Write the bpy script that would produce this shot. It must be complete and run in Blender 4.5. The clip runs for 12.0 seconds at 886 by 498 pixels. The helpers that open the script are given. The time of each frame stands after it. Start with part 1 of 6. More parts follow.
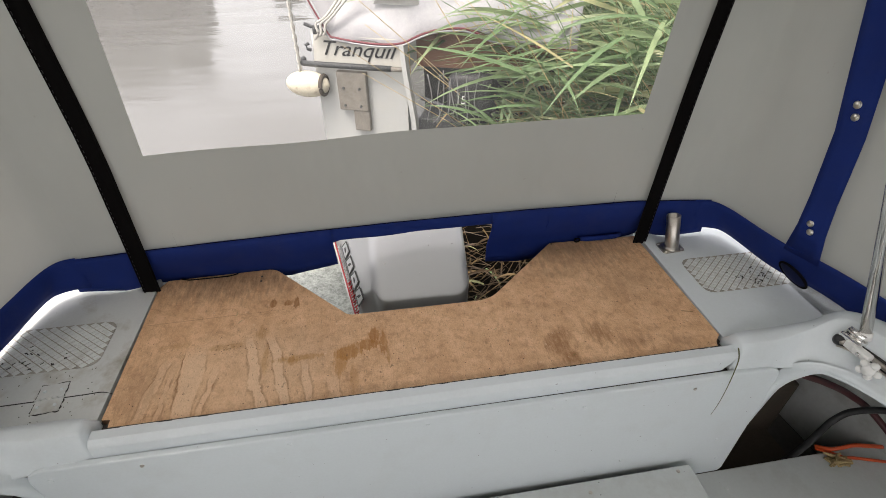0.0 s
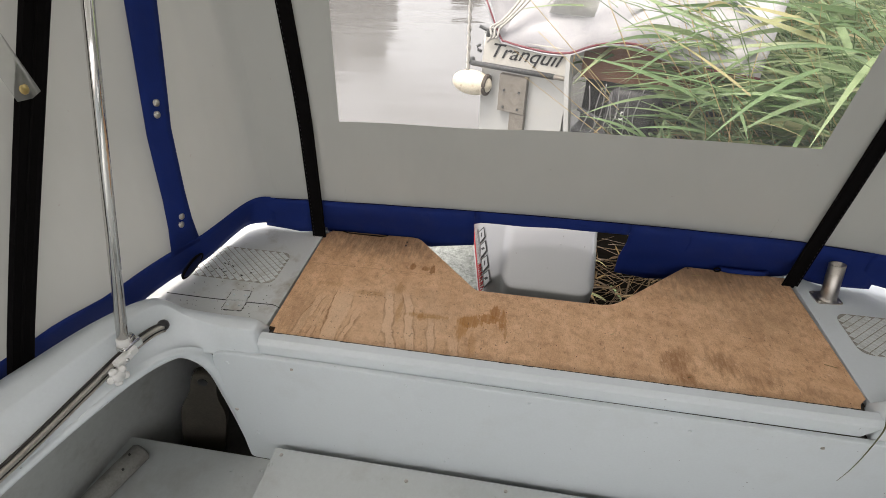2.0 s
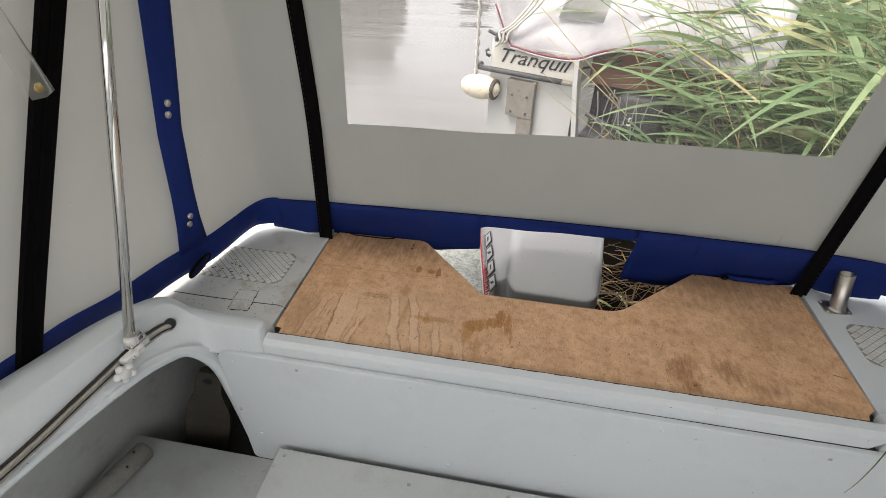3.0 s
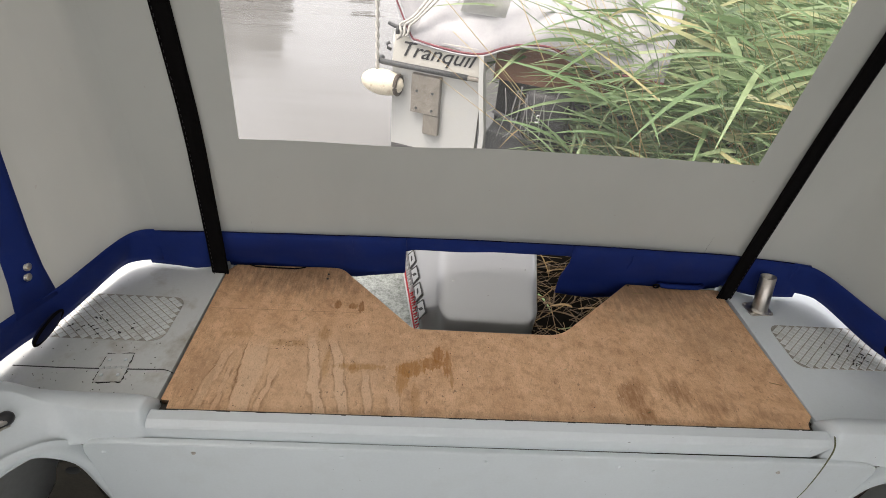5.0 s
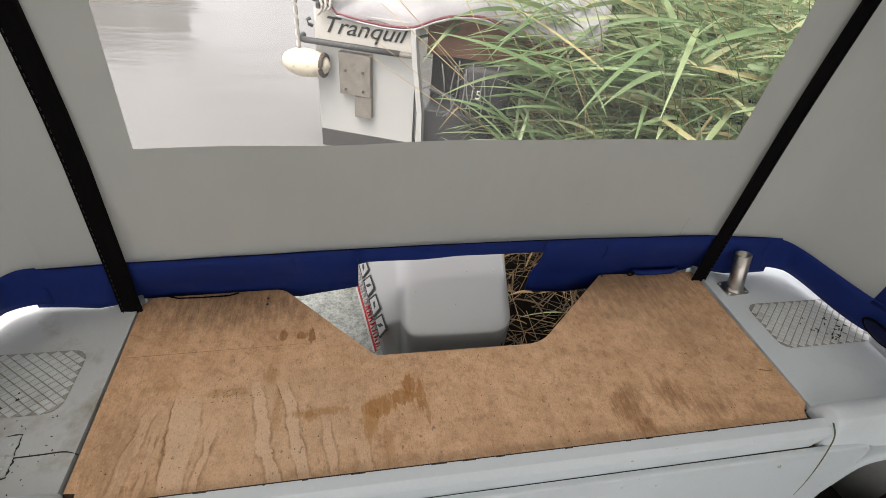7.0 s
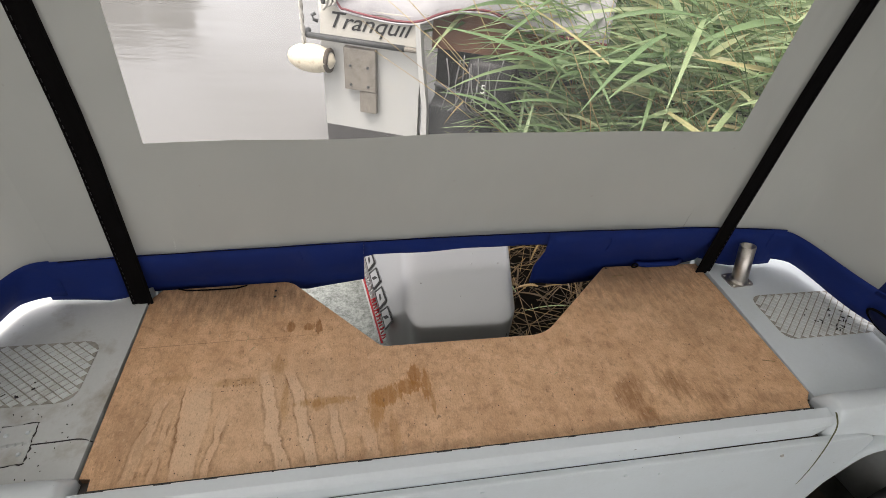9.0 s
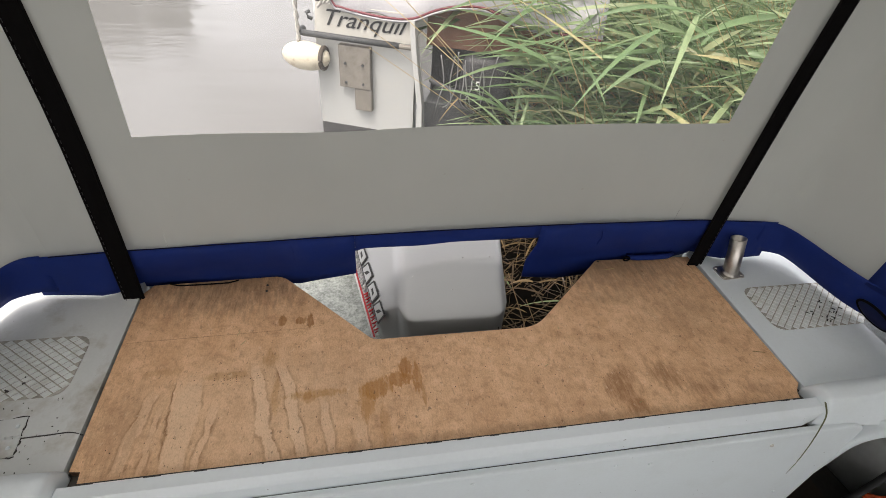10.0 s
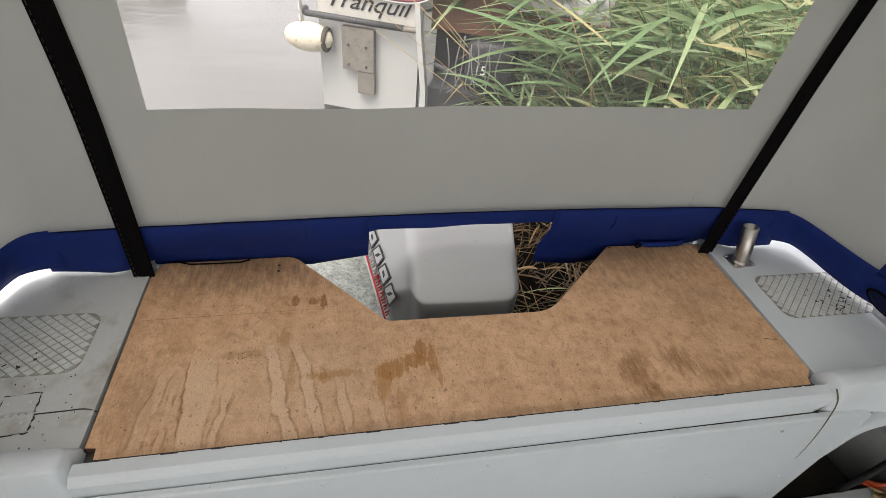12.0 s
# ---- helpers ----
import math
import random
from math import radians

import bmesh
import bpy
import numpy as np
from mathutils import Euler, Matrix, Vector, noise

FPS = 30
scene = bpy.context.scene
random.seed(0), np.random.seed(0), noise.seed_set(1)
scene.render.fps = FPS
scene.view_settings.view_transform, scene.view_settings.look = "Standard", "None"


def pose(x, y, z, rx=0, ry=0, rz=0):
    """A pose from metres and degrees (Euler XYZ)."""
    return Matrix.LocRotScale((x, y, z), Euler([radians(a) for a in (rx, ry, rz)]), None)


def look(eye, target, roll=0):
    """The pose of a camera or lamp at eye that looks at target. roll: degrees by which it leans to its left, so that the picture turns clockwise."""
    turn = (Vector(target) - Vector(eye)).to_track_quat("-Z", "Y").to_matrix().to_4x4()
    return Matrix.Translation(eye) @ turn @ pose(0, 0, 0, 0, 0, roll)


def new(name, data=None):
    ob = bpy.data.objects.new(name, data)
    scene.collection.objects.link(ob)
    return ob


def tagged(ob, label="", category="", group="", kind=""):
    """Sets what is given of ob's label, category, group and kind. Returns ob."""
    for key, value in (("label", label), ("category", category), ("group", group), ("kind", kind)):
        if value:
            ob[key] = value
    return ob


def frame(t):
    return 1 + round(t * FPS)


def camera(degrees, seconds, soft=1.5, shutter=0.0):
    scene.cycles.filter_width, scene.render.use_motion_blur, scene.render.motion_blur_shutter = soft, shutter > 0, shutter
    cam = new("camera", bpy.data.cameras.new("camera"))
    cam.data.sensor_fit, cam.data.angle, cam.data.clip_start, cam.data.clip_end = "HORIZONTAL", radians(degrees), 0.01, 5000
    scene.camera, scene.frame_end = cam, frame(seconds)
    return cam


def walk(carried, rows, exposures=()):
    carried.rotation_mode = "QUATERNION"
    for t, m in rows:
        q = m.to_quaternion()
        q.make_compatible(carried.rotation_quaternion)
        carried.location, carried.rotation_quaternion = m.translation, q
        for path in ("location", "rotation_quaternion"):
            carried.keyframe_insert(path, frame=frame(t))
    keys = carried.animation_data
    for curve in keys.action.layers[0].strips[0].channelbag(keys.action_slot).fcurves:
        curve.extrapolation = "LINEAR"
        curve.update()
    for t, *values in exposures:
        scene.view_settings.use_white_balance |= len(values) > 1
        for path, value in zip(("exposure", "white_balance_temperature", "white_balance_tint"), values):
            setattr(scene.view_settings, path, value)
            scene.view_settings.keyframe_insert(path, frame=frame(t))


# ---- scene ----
cam = camera(84.8, 12.0, soft=0.25)
PATH = [
    (0, (-0.089, -0.611, 0.82), (0.167, 0.959, -0.392), -0.0),
    (0.5, (-0.08, -0.666, 0.82), (-0.065, 0.886, -0.441), 1.0),
    (1, (-0.097, -0.692, 0.827), (-0.215, 0.879, -0.406), -0.1),
    (1.5, (-0.123, -0.708, 0.821), (-0.328, 0.876, -0.382), -0.4),
    (2, (-0.121, -0.714, 0.834), (-0.362, 0.873, -0.359), 0.8),
    (2.5, (-0.124, -0.716, 0.835), (-0.393, 0.875, -0.347), 1.1),
    (4.5, (-0.123, -0.679, 0.821), (-0.177, 0.932, -0.364), 4.7),
    (5, (-0.189, -0.545, 0.812), (-0.064, 1.055, -0.381), 5.8),
    (5.5, (-0.219, -0.438, 0.792), (0.005, 1.139, -0.417), 5.6),
    (6, (-0.224, -0.411, 0.777), (0.08, 1.148, -0.437), 6.9),
    (6.5, (-0.218, -0.399, 0.775), (0.136, 1.134, -0.459), 7.3),
    (7, (-0.215, -0.383, 0.769), (0.151, 1.137, -0.477), 6.3),
    (9, (-0.215, -0.396, 0.771), (0.127, 1.117, -0.492), 5.6),
    (9.5, (-0.202, -0.407, 0.767), (0.145, 1.106, -0.494), 5.7),
    (10, (-0.2, -0.408, 0.764), (0.147, 1.102, -0.501), 5.4),
    (10.5, (-0.198, -0.409, 0.755), (0.158, 1.089, -0.521), 5.6),
    (11, (-0.199, -0.403, 0.754), (0.163, 1.079, -0.538), 5.9),
    (11.5, (-0.219, -0.4, 0.751), (0.142, 1.077, -0.548), 6.3),
    (12, (-0.243, -0.403, 0.745), (0.128, 1.072, -0.553), 7.1),
]
walk(cam, [(t, look(e, g, r)) for t, e, g, r in PATH], [(0.0, 0.64, 7000, 15), (12.0, 0.64, 7000, 15)])
SKY, SUN, HAZE = 0.30, 1.7, 0.045

# ---- world, sun, exposure ----
world = bpy.data.worlds.new("overcast_sky")
scene.world = world
world.use_nodes = True
wn, wl = world.node_tree.nodes, world.node_tree.links
sky = wn.new("ShaderNodeTexSky")
sky.sky_type = "NISHITA"
sky.sun_disc = False
sky.sun_elevation, sky.sun_rotation = radians(66.7), radians(226.5)
sky.air_density, sky.dust_density = 1.0, 4.0
grey = wn.new("ShaderNodeHueSaturation")
grey.inputs["Saturation"].default_value = 0.22
wl.new(sky.outputs[0], grey.inputs["Color"])
cloud = wn.new("ShaderNodeTexNoise")
cloud.inputs["Scale"].default_value, cloud.inputs["Detail"].default_value, cloud.inputs["Roughness"].default_value = 5.0, 5.0, 0.55
layer = wn.new("ShaderNodeMapRange")
layer.inputs["From Min"].default_value, layer.inputs["From Max"].default_value = 0.36, 0.64
layer.inputs["To Min"].default_value, layer.inputs["To Max"].default_value = 0.74, 1.14
wl.new(cloud.outputs["Fac"], layer.inputs["Value"])
overcast = wn.new("ShaderNodeVectorMath")
overcast.operation = "SCALE"
wl.new(grey.outputs[0], overcast.inputs[0])
wl.new(layer.outputs[0], overcast.inputs["Scale"])
wl.new(overcast.outputs[0], wn["Background"].inputs["Color"])
wn["Background"].inputs["Strength"].default_value = SKY
sun = new("sun", bpy.data.lights.new("sun", "SUN"))
sun.data.energy, sun.data.angle, sun.data.color = SUN, radians(25), (1.0, 0.97, 0.92)
sun.matrix_world = look((-2, -1.9, 6.4), (0, 0, 0))


# ---- mesh helpers ----
ORIGIN = {}


def part(name, bm, material, parent=None, label="", smooth=False):
    """One mesh object from a bmesh in world coordinates, under a thing or a part, or at top level."""
    me = bpy.data.meshes.new(name)
    at = ORIGIN[parent.name] if parent is not None else Matrix.Identity(4)
    bm.transform(at.inverted())
    bm.to_mesh(me)
    bm.free()
    if smooth:
        for p in me.polygons:
            p.use_smooth = True
    for m in material if isinstance(material, (list, tuple)) else [material]:
        me.materials.append(m)
    ob = new(name, me)
    ob.parent = parent
    ORIGIN[ob.name] = at
    if label:
        ob["label"] = label
    return ob


def thing(name, at, label, category, group="", kind=""):
    """An empty at a thing's base, for its parts."""
    e = new(name)
    e.empty_display_size = 0.05
    e.matrix_basis = Matrix.Translation(at)
    ORIGIN[e.name] = Matrix.Translation(at)
    return tagged(e, label, category, group, kind)


def box(bm, lo, hi, bevel=0.0, m=None, seg=2):
    """A box from corner to corner, with rounded edges."""
    r = bmesh.ops.create_cube(bm, size=1)
    c = [(a + b) / 2 for a, b in zip(lo, hi)]
    s = [abs(b - a) for a, b in zip(lo, hi)]
    mat = Matrix.Translation(c) @ Matrix.Diagonal((*s, 1))
    if m is not None:
        mat = m @ mat
    bmesh.ops.transform(bm, matrix=mat, verts=r["verts"])
    if bevel:
        edges = list({e for v in r["verts"] for e in v.link_edges})
        bmesh.ops.bevel(bm, geom=edges, offset=bevel, segments=seg, affect="EDGES", profile=0.5)
    return bm


def rod(bm, a, b, r, r2=None, n=12, cap=True):
    """A round bar from a to b."""
    a, b = Vector(a), Vector(b)
    d = b - a
    m = Matrix.Translation((a + b) / 2) @ d.to_track_quat("Z", "Y").to_matrix().to_4x4()
    bmesh.ops.create_cone(bm, cap_ends=cap, segments=n, radius1=r, radius2=r if r2 is None else r2, depth=d.length, matrix=m)
    return bm


def tube(bm, pts, r, n=8, squash=1.0):
    """A smooth round cord through the points."""
    pts = [Vector(p) for p in pts]
    rings = []
    for i, p in enumerate(pts):
        d = (pts[min(i + 1, len(pts) - 1)] - pts[max(i - 1, 0)]).normalized()
        q = d.to_track_quat("Z", "Y")
        rad = r(i / (len(pts) - 1)) if callable(r) else r
        rings.append([bm.verts.new(p + q @ Vector((math.cos(6.28318 * k / n) * rad, math.sin(6.28318 * k / n) * rad * squash, 0))) for k in range(n)])
    for a, b in zip(rings, rings[1:]):
        for k in range(n):
            bm.faces.new((a[k], a[(k + 1) % n], b[(k + 1) % n], b[k]))
    bm.faces.new(rings[0][::-1])
    bm.faces.new(rings[-1])
    return bm


def curve_points(pts, steps=6):
    """A Catmull-Rom line through the points."""
    pts = [Vector(p) for p in pts]
    out = []
    for i in range(len(pts) - 1):
        p0, p1, p2, p3 = pts[max(i - 1, 0)], pts[i], pts[i + 1], pts[min(i + 2, len(pts) - 1)]
        for k in range(steps):
            t = k / steps
            out.append(0.5 * ((2 * p1) + (p2 - p0) * t + (2 * p0 - 5 * p1 + 4 * p2 - p3) * t * t + (3 * p1 - p0 - 3 * p2 + p3) * t ** 3))
    out.append(pts[-1])
    return out


def slab(bm, outline, z0, z1, bevel=0.0, seg=2):
    """A flat plate with the given outline (counter-clockwise from above)."""
    low = [bm.verts.new((x, y, z0)) for x, y in outline]
    high = [bm.verts.new((x, y, z1)) for x, y in outline]
    n = len(outline)
    top = bm.faces.new(high)
    bm.faces.new(low[::-1])
    for i in range(n):
        bm.faces.new((low[i], low[(i + 1) % n], high[(i + 1) % n], high[i]))
    if bevel:
        bmesh.ops.bevel(bm, geom=list(top.edges), offset=bevel, segments=seg, affect="EDGES", profile=0.5)
    return bm


def rounded(corners, r, n=5):
    """The corners with each one rounded; r may be one radius or one for each corner."""
    out = []
    m = len(corners)
    for i, c in enumerate(corners):
        rad = r[i] if isinstance(r, (list, tuple)) else r
        c = Vector(c)
        if rad <= 0:
            out.append(tuple(c))
            continue
        a, b = (Vector(corners[i - 1]) - c).normalized(), (Vector(corners[(i + 1) % m]) - c).normalized()
        p, q = c + a * rad, c + b * rad
        for k in range(n + 1):
            t = k / n
            out.append(tuple(p * (1 - t) ** 2 + c * 2 * t * (1 - t) + q * t * t))
    return out


def grid_sheet(bm, rows):
    """A sheet of quads through rows of points."""
    vs = [[bm.verts.new(p) for p in row] for row in rows]
    for a, b in zip(vs, vs[1:]):
        for i in range(len(a) - 1):
            bm.faces.new((a[i], a[i + 1], b[i + 1], b[i]))
    return vs


def mirror(bm, s):
    if s < 0:
        bm.transform(Matrix.Diagonal((-1, 1, 1, 1)))
        bmesh.ops.reverse_faces(bm, faces=bm.faces)
    return bm


def thicken(bm, t):
    bmesh.ops.recalc_face_normals(bm, faces=bm.faces)
    bmesh.ops.solidify(bm, geom=bm.faces[:], thickness=t)
    return bm


# ---- materials ----
def nodes_of(name):
    m = bpy.data.materials.new(name)
    m.use_nodes = True
    nt = m.node_tree
    return m, nt.nodes, nt.links, nt.nodes["Principled BSDF"]


def tex_noise(n, l, vec, scale, detail=4.0, rough=0.55):
    t = n.new("ShaderNodeTexNoise")
    t.inputs["Scale"].default_value, t.inputs["Detail"].default_value, t.inputs["Roughness"].default_value = scale, detail, rough
    l.new(vec, t.inputs["Vector"])
    return t.outputs["Fac"]


def ramp(n, l, fac, stops):
    r = n.new("ShaderNodeValToRGB")
    l.new(fac, r.inputs[0])
    e = r.color_ramp.elements
    while len(e) < len(stops):
        e.new(0.5)
    for k, (p, c) in zip(e, stops):
        k.position, k.color = p, (*c, 1) if len(c) == 3 else c
    return r.outputs[0]


def mix(n, l, fac, a, b, mode="MIX"):
    m = n.new("ShaderNodeMix")
    m.data_type, m.blend_type = "RGBA", mode
    for s, v in ((m.inputs[0], fac), (m.inputs[6], a), (m.inputs[7], b)):
        if isinstance(v, (int, float)):
            s.default_value = v
        elif isinstance(v, tuple):
            s.default_value = (*v, 1)
        else:
            l.new(v, s)
    return m.outputs[2]


def value(n, l, op, a, b=0.0, clamp=False):
    m = n.new("ShaderNodeMath")
    m.operation, m.use_clamp = op, clamp
    for s, v in zip(m.inputs, (a, b)):
        if isinstance(v, (int, float)):
            s.default_value = v
        else:
            l.new(v, s)
    return m.outputs[0]


def place(n, l, scale=(1, 1, 1), shift=(0, 0, 0), turn=(0, 0, 0)):
    c = n.new("ShaderNodeTexCoord")
    m = n.new("ShaderNodeMapping")
    m.inputs["Scale"].default_value, m.inputs["Location"].default_value, m.inputs["Rotation"].default_value = scale, shift, turn
    l.new(c.outputs["Object"], m.inputs["Vector"])
    return m.outputs[0]


def relief(n, l, p, height, strength=0.2, distance=0.002):
    b = n.new("ShaderNodeBump")
    b.inputs["Strength"].default_value, b.inputs["Distance"].default_value = strength, distance
    l.new(height, b.inputs["Height"])
    l.new(b.outputs[0], p.inputs["Normal"])


def surface(name, base, rough=0.5, metal=0.0, large=6.0, fine=90.0, var=0.12, bump=0.1, dirt=None, dirt_amount=0.5, specks=None, gloss=0.5):
    """A surface with variation at two scales; dirt gathers in noise-shaped stains, specks are small dots."""
    m, n, l, p = nodes_of(name)
    v = place(n, l)
    a, b = tex_noise(n, l, v, large), tex_noise(n, l, v, fine, 3)
    lo, hi = tuple(c * (1 - var) for c in base), tuple(min(1, c * (1 + var)) for c in base)
    col = ramp(n, l, a, ((0.3, lo), (0.7, hi)))
    col = mix(n, l, 0.35, col, ramp(n, l, b, ((0.35, lo), (0.65, hi))))
    if dirt:
        d = tex_noise(n, l, v, large * 1.7 + 1.3, 8, 0.65)
        f = value(n, l, "MULTIPLY", ramp(n, l, d, ((0.52, (0, 0, 0)), (0.72, (1, 1, 1)))), dirt_amount)
        col = mix(n, l, f, col, dirt)
    if specks:
        s = tex_noise(n, l, v, 140, 1, 0.4)
        f = ramp(n, l, s, ((0.80, (0, 0, 0)), (0.82, (1, 1, 1))))
        col = mix(n, l, value(n, l, "MULTIPLY", f, 0.6), col, specks)
    l.new(col, p.inputs["Base Color"])
    p.inputs["Metallic"].default_value = metal
    p.inputs["Specular IOR Level"].default_value = gloss
    r = n.new("ShaderNodeMapRange")
    r.inputs["To Min"].default_value, r.inputs["To Max"].default_value = max(0.03, rough - 0.08), min(1, rough + 0.1)
    l.new(a, r.inputs["Value"])
    l.new(r.outputs[0], p.inputs["Roughness"])
    if bump:
        relief(n, l, p, value(n, l, "ADD", value(n, l, "MULTIPLY", b, 0.5), a), bump)
    return m


gelcoat = surface("grey_gelcoat_paint", (0.63, 0.68, 0.70), 0.34, large=3.0, fine=160, var=0.035, bump=0.05, dirt=(0.42, 0.42, 0.38), dirt_amount=0.16, specks=(0.12, 0.11, 0.1))
grubby = surface("grubby_deck_paint", (0.55, 0.57, 0.56), 0.42, large=5.0, fine=160, var=0.05, bump=0.08, dirt=(0.25, 0.21, 0.145), dirt_amount=0.75, specks=(0.1, 0.09, 0.08))
floor_paint = surface("sole_paint", (0.50, 0.53, 0.525), 0.45, large=4.0, fine=120, var=0.05, bump=0.08, dirt=(0.3, 0.29, 0.26), dirt_amount=0.35, specks=(0.1, 0.1, 0.1))
seam_dark = surface("seam_dirt", (0.035, 0.032, 0.03), 0.8, var=0.3)
blue_cloth = surface("blue_acrylic_cloth", (0.0075, 0.024, 0.15), 0.8, large=9, fine=900, var=0.16, bump=0.25, gloss=0.2, dirt=(0.05, 0.06, 0.12), dirt_amount=0.15)
navy_dark = surface("dark_navy_cloth", (0.005, 0.009, 0.045), 0.8, large=20, fine=700, var=0.2, bump=0.3, gloss=0.2)
black_web = surface("black_webbing", (0.0045, 0.0040, 0.0042), 0.9, large=30, fine=1200, var=0.25, bump=0.3, gloss=0.06)
steel = surface("stainless_steel", (0.62, 0.61, 0.59), 0.2, 1.0, large=20, fine=300, var=0.06, bump=0.02)
worn_steel = surface("weathered_steel", (0.50, 0.47, 0.43), 0.34, 1.0, large=25, fine=250, var=0.15, bump=0.08, dirt=(0.2, 0.13, 0.08), dirt_amount=0.4)
chrome = surface("bright_chrome", (0.78, 0.77, 0.75), 0.07, 1.0, large=20, fine=200, var=0.03, bump=0.0)
nickel = surface("dull_nickel", (0.66, 0.63, 0.57), 0.3, 1.0, large=60, fine=400, var=0.1, bump=0.05)
white_plastic = surface("white_nylon", (0.74, 0.74, 0.72), 0.4, large=30, fine=300, var=0.04, bump=0.03)
black_plastic = surface("black_plastic", (0.014, 0.014, 0.015), 0.4, var=0.2)
silver = surface("silver_cowl_paint", (0.55, 0.56, 0.565), 0.48, 0.55, large=4, fine=420, var=0.03, bump=0.015)
silver_dark = surface("grey_cowl_paint", (0.24, 0.245, 0.245), 0.36, 0.4, large=5, fine=300, var=0.06, bump=0.02)
decal_black = surface("black_decal", (0.012, 0.012, 0.014), 0.35, var=0.2, bump=0.0)
decal_white = surface("white_decal", (0.72, 0.72, 0.71), 0.35, var=0.05, bump=0.0)
decal_red = surface("red_decal", (0.55, 0.02, 0.03), 0.35, var=0.1, bump=0.0)
lichen = surface("lichened_moulding", (0.37, 0.395, 0.365), 0.8, large=40, fine=160, var=0.45, bump=0.7, dirt=(0.13, 0.155, 0.125), dirt_amount=0.9)
brown_weather = surface("weathered_brown", (0.06, 0.047, 0.035), 0.75, large=12, fine=160, var=0.28, bump=0.3, dirt=(0.05, 0.04, 0.03), dirt_amount=0.6)
# grey-brown wood, base lowered to hold the shade under the coaming
old_grey = surface("shaded_grey_brown_board", (0.055, 0.048, 0.037), 0.75, large=16, fine=160, var=0.3, bump=0.3, dirt=(0.05, 0.04, 0.03), dirt_amount=0.7)
grey_rubber = surface("weathered_grey_wood", (0.27, 0.265, 0.245), 0.7, large=14, fine=170, var=0.2, bump=0.3, dirt=(0.1, 0.09, 0.08), dirt_amount=0.5)
hull_inner = surface("hull_inner_paint", (0.50, 0.52, 0.505), 0.55, large=4, fine=60, var=0.09, bump=0.3, dirt=(0.2, 0.18, 0.14), dirt_amount=0.4)
# dark base that puts the shade of bilge, motor well and ledgers into colour
recess_shade = surface("recess_shade", (0.06, 0.055, 0.05), 0.8, large=4, fine=80, var=0.3, bump=0.3)
red_cable = surface("red_cable_sheath", (0.055, 0.009, 0.011), 0.4, var=0.15)
orange_wire = surface("orange_wire", (0.62, 0.09, 0.025), 0.45, var=0.15)
black_cable = surface("black_cable", (0.016, 0.016, 0.017), 0.5, var=0.2)
twine = surface("old_twine", (0.36, 0.27, 0.13), 0.85, large=40, fine=300, var=0.3, bump=0.4)
# near-black base: the shade between hull and motors is put into the mud colour
mud = surface("shade_dark_mud", (0.003, 0.0026, 0.002), 0.95, gloss=0.02, large=3, fine=40, var=0.5, bump=0.6)


def make_canvas():
    """Grey-lined canopy cloth: part of the daylight comes through."""
    m, n, l, p = nodes_of("grey_canopy_cloth")
    v = place(n, l)
    a, b = tex_noise(n, l, v, 2.2, 3), tex_noise(n, l, v, 900, 2)
    col = ramp(n, l, a, ((0.3, (0.388, 0.398, 0.372)), (0.7, (0.437, 0.446, 0.418))))
    spots = ramp(n, l, tex_noise(n, l, v, 70, 1, 0.4), ((0.79, (0, 0, 0)), (0.81, (1, 1, 1))))
    col = mix(n, l, value(n, l, "MULTIPLY", spots, 0.25), col, (0.3, 0.25, 0.2))
    l.new(col, p.inputs["Base Color"])
    p.inputs["Roughness"].default_value = 0.75
    p.inputs["Specular IOR Level"].default_value = 0.25
    big = n.new("ShaderNodeBump")
    big.inputs["Strength"].default_value, big.inputs["Distance"].default_value = 0.55, 0.03
    l.new(tex_noise(n, l, place(n, l, (1.0, 1.0, 0.6)), 5.5, 3, 0.5), big.inputs["Height"])
    weave = n.new("ShaderNodeBump")
    weave.inputs["Strength"].default_value, weave.inputs["Distance"].default_value = 0.12, 0.0006
    l.new(b, weave.inputs["Height"])
    l.new(big.outputs[0], weave.inputs["Normal"])
    l.new(weave.outputs[0], p.inputs["Normal"])
    t = n.new("ShaderNodeBsdfTranslucent")
    l.new(col, t.inputs["Color"])
    mx = n.new("ShaderNodeMixShader")
    mx.inputs[0].default_value = 0.205
    l.new(p.outputs[0], mx.inputs[1])
    l.new(t.outputs[0], mx.inputs[2])
    l.new(mx.outputs[0], n["Material Output"].inputs["Surface"])
    return m


canvas = make_canvas()


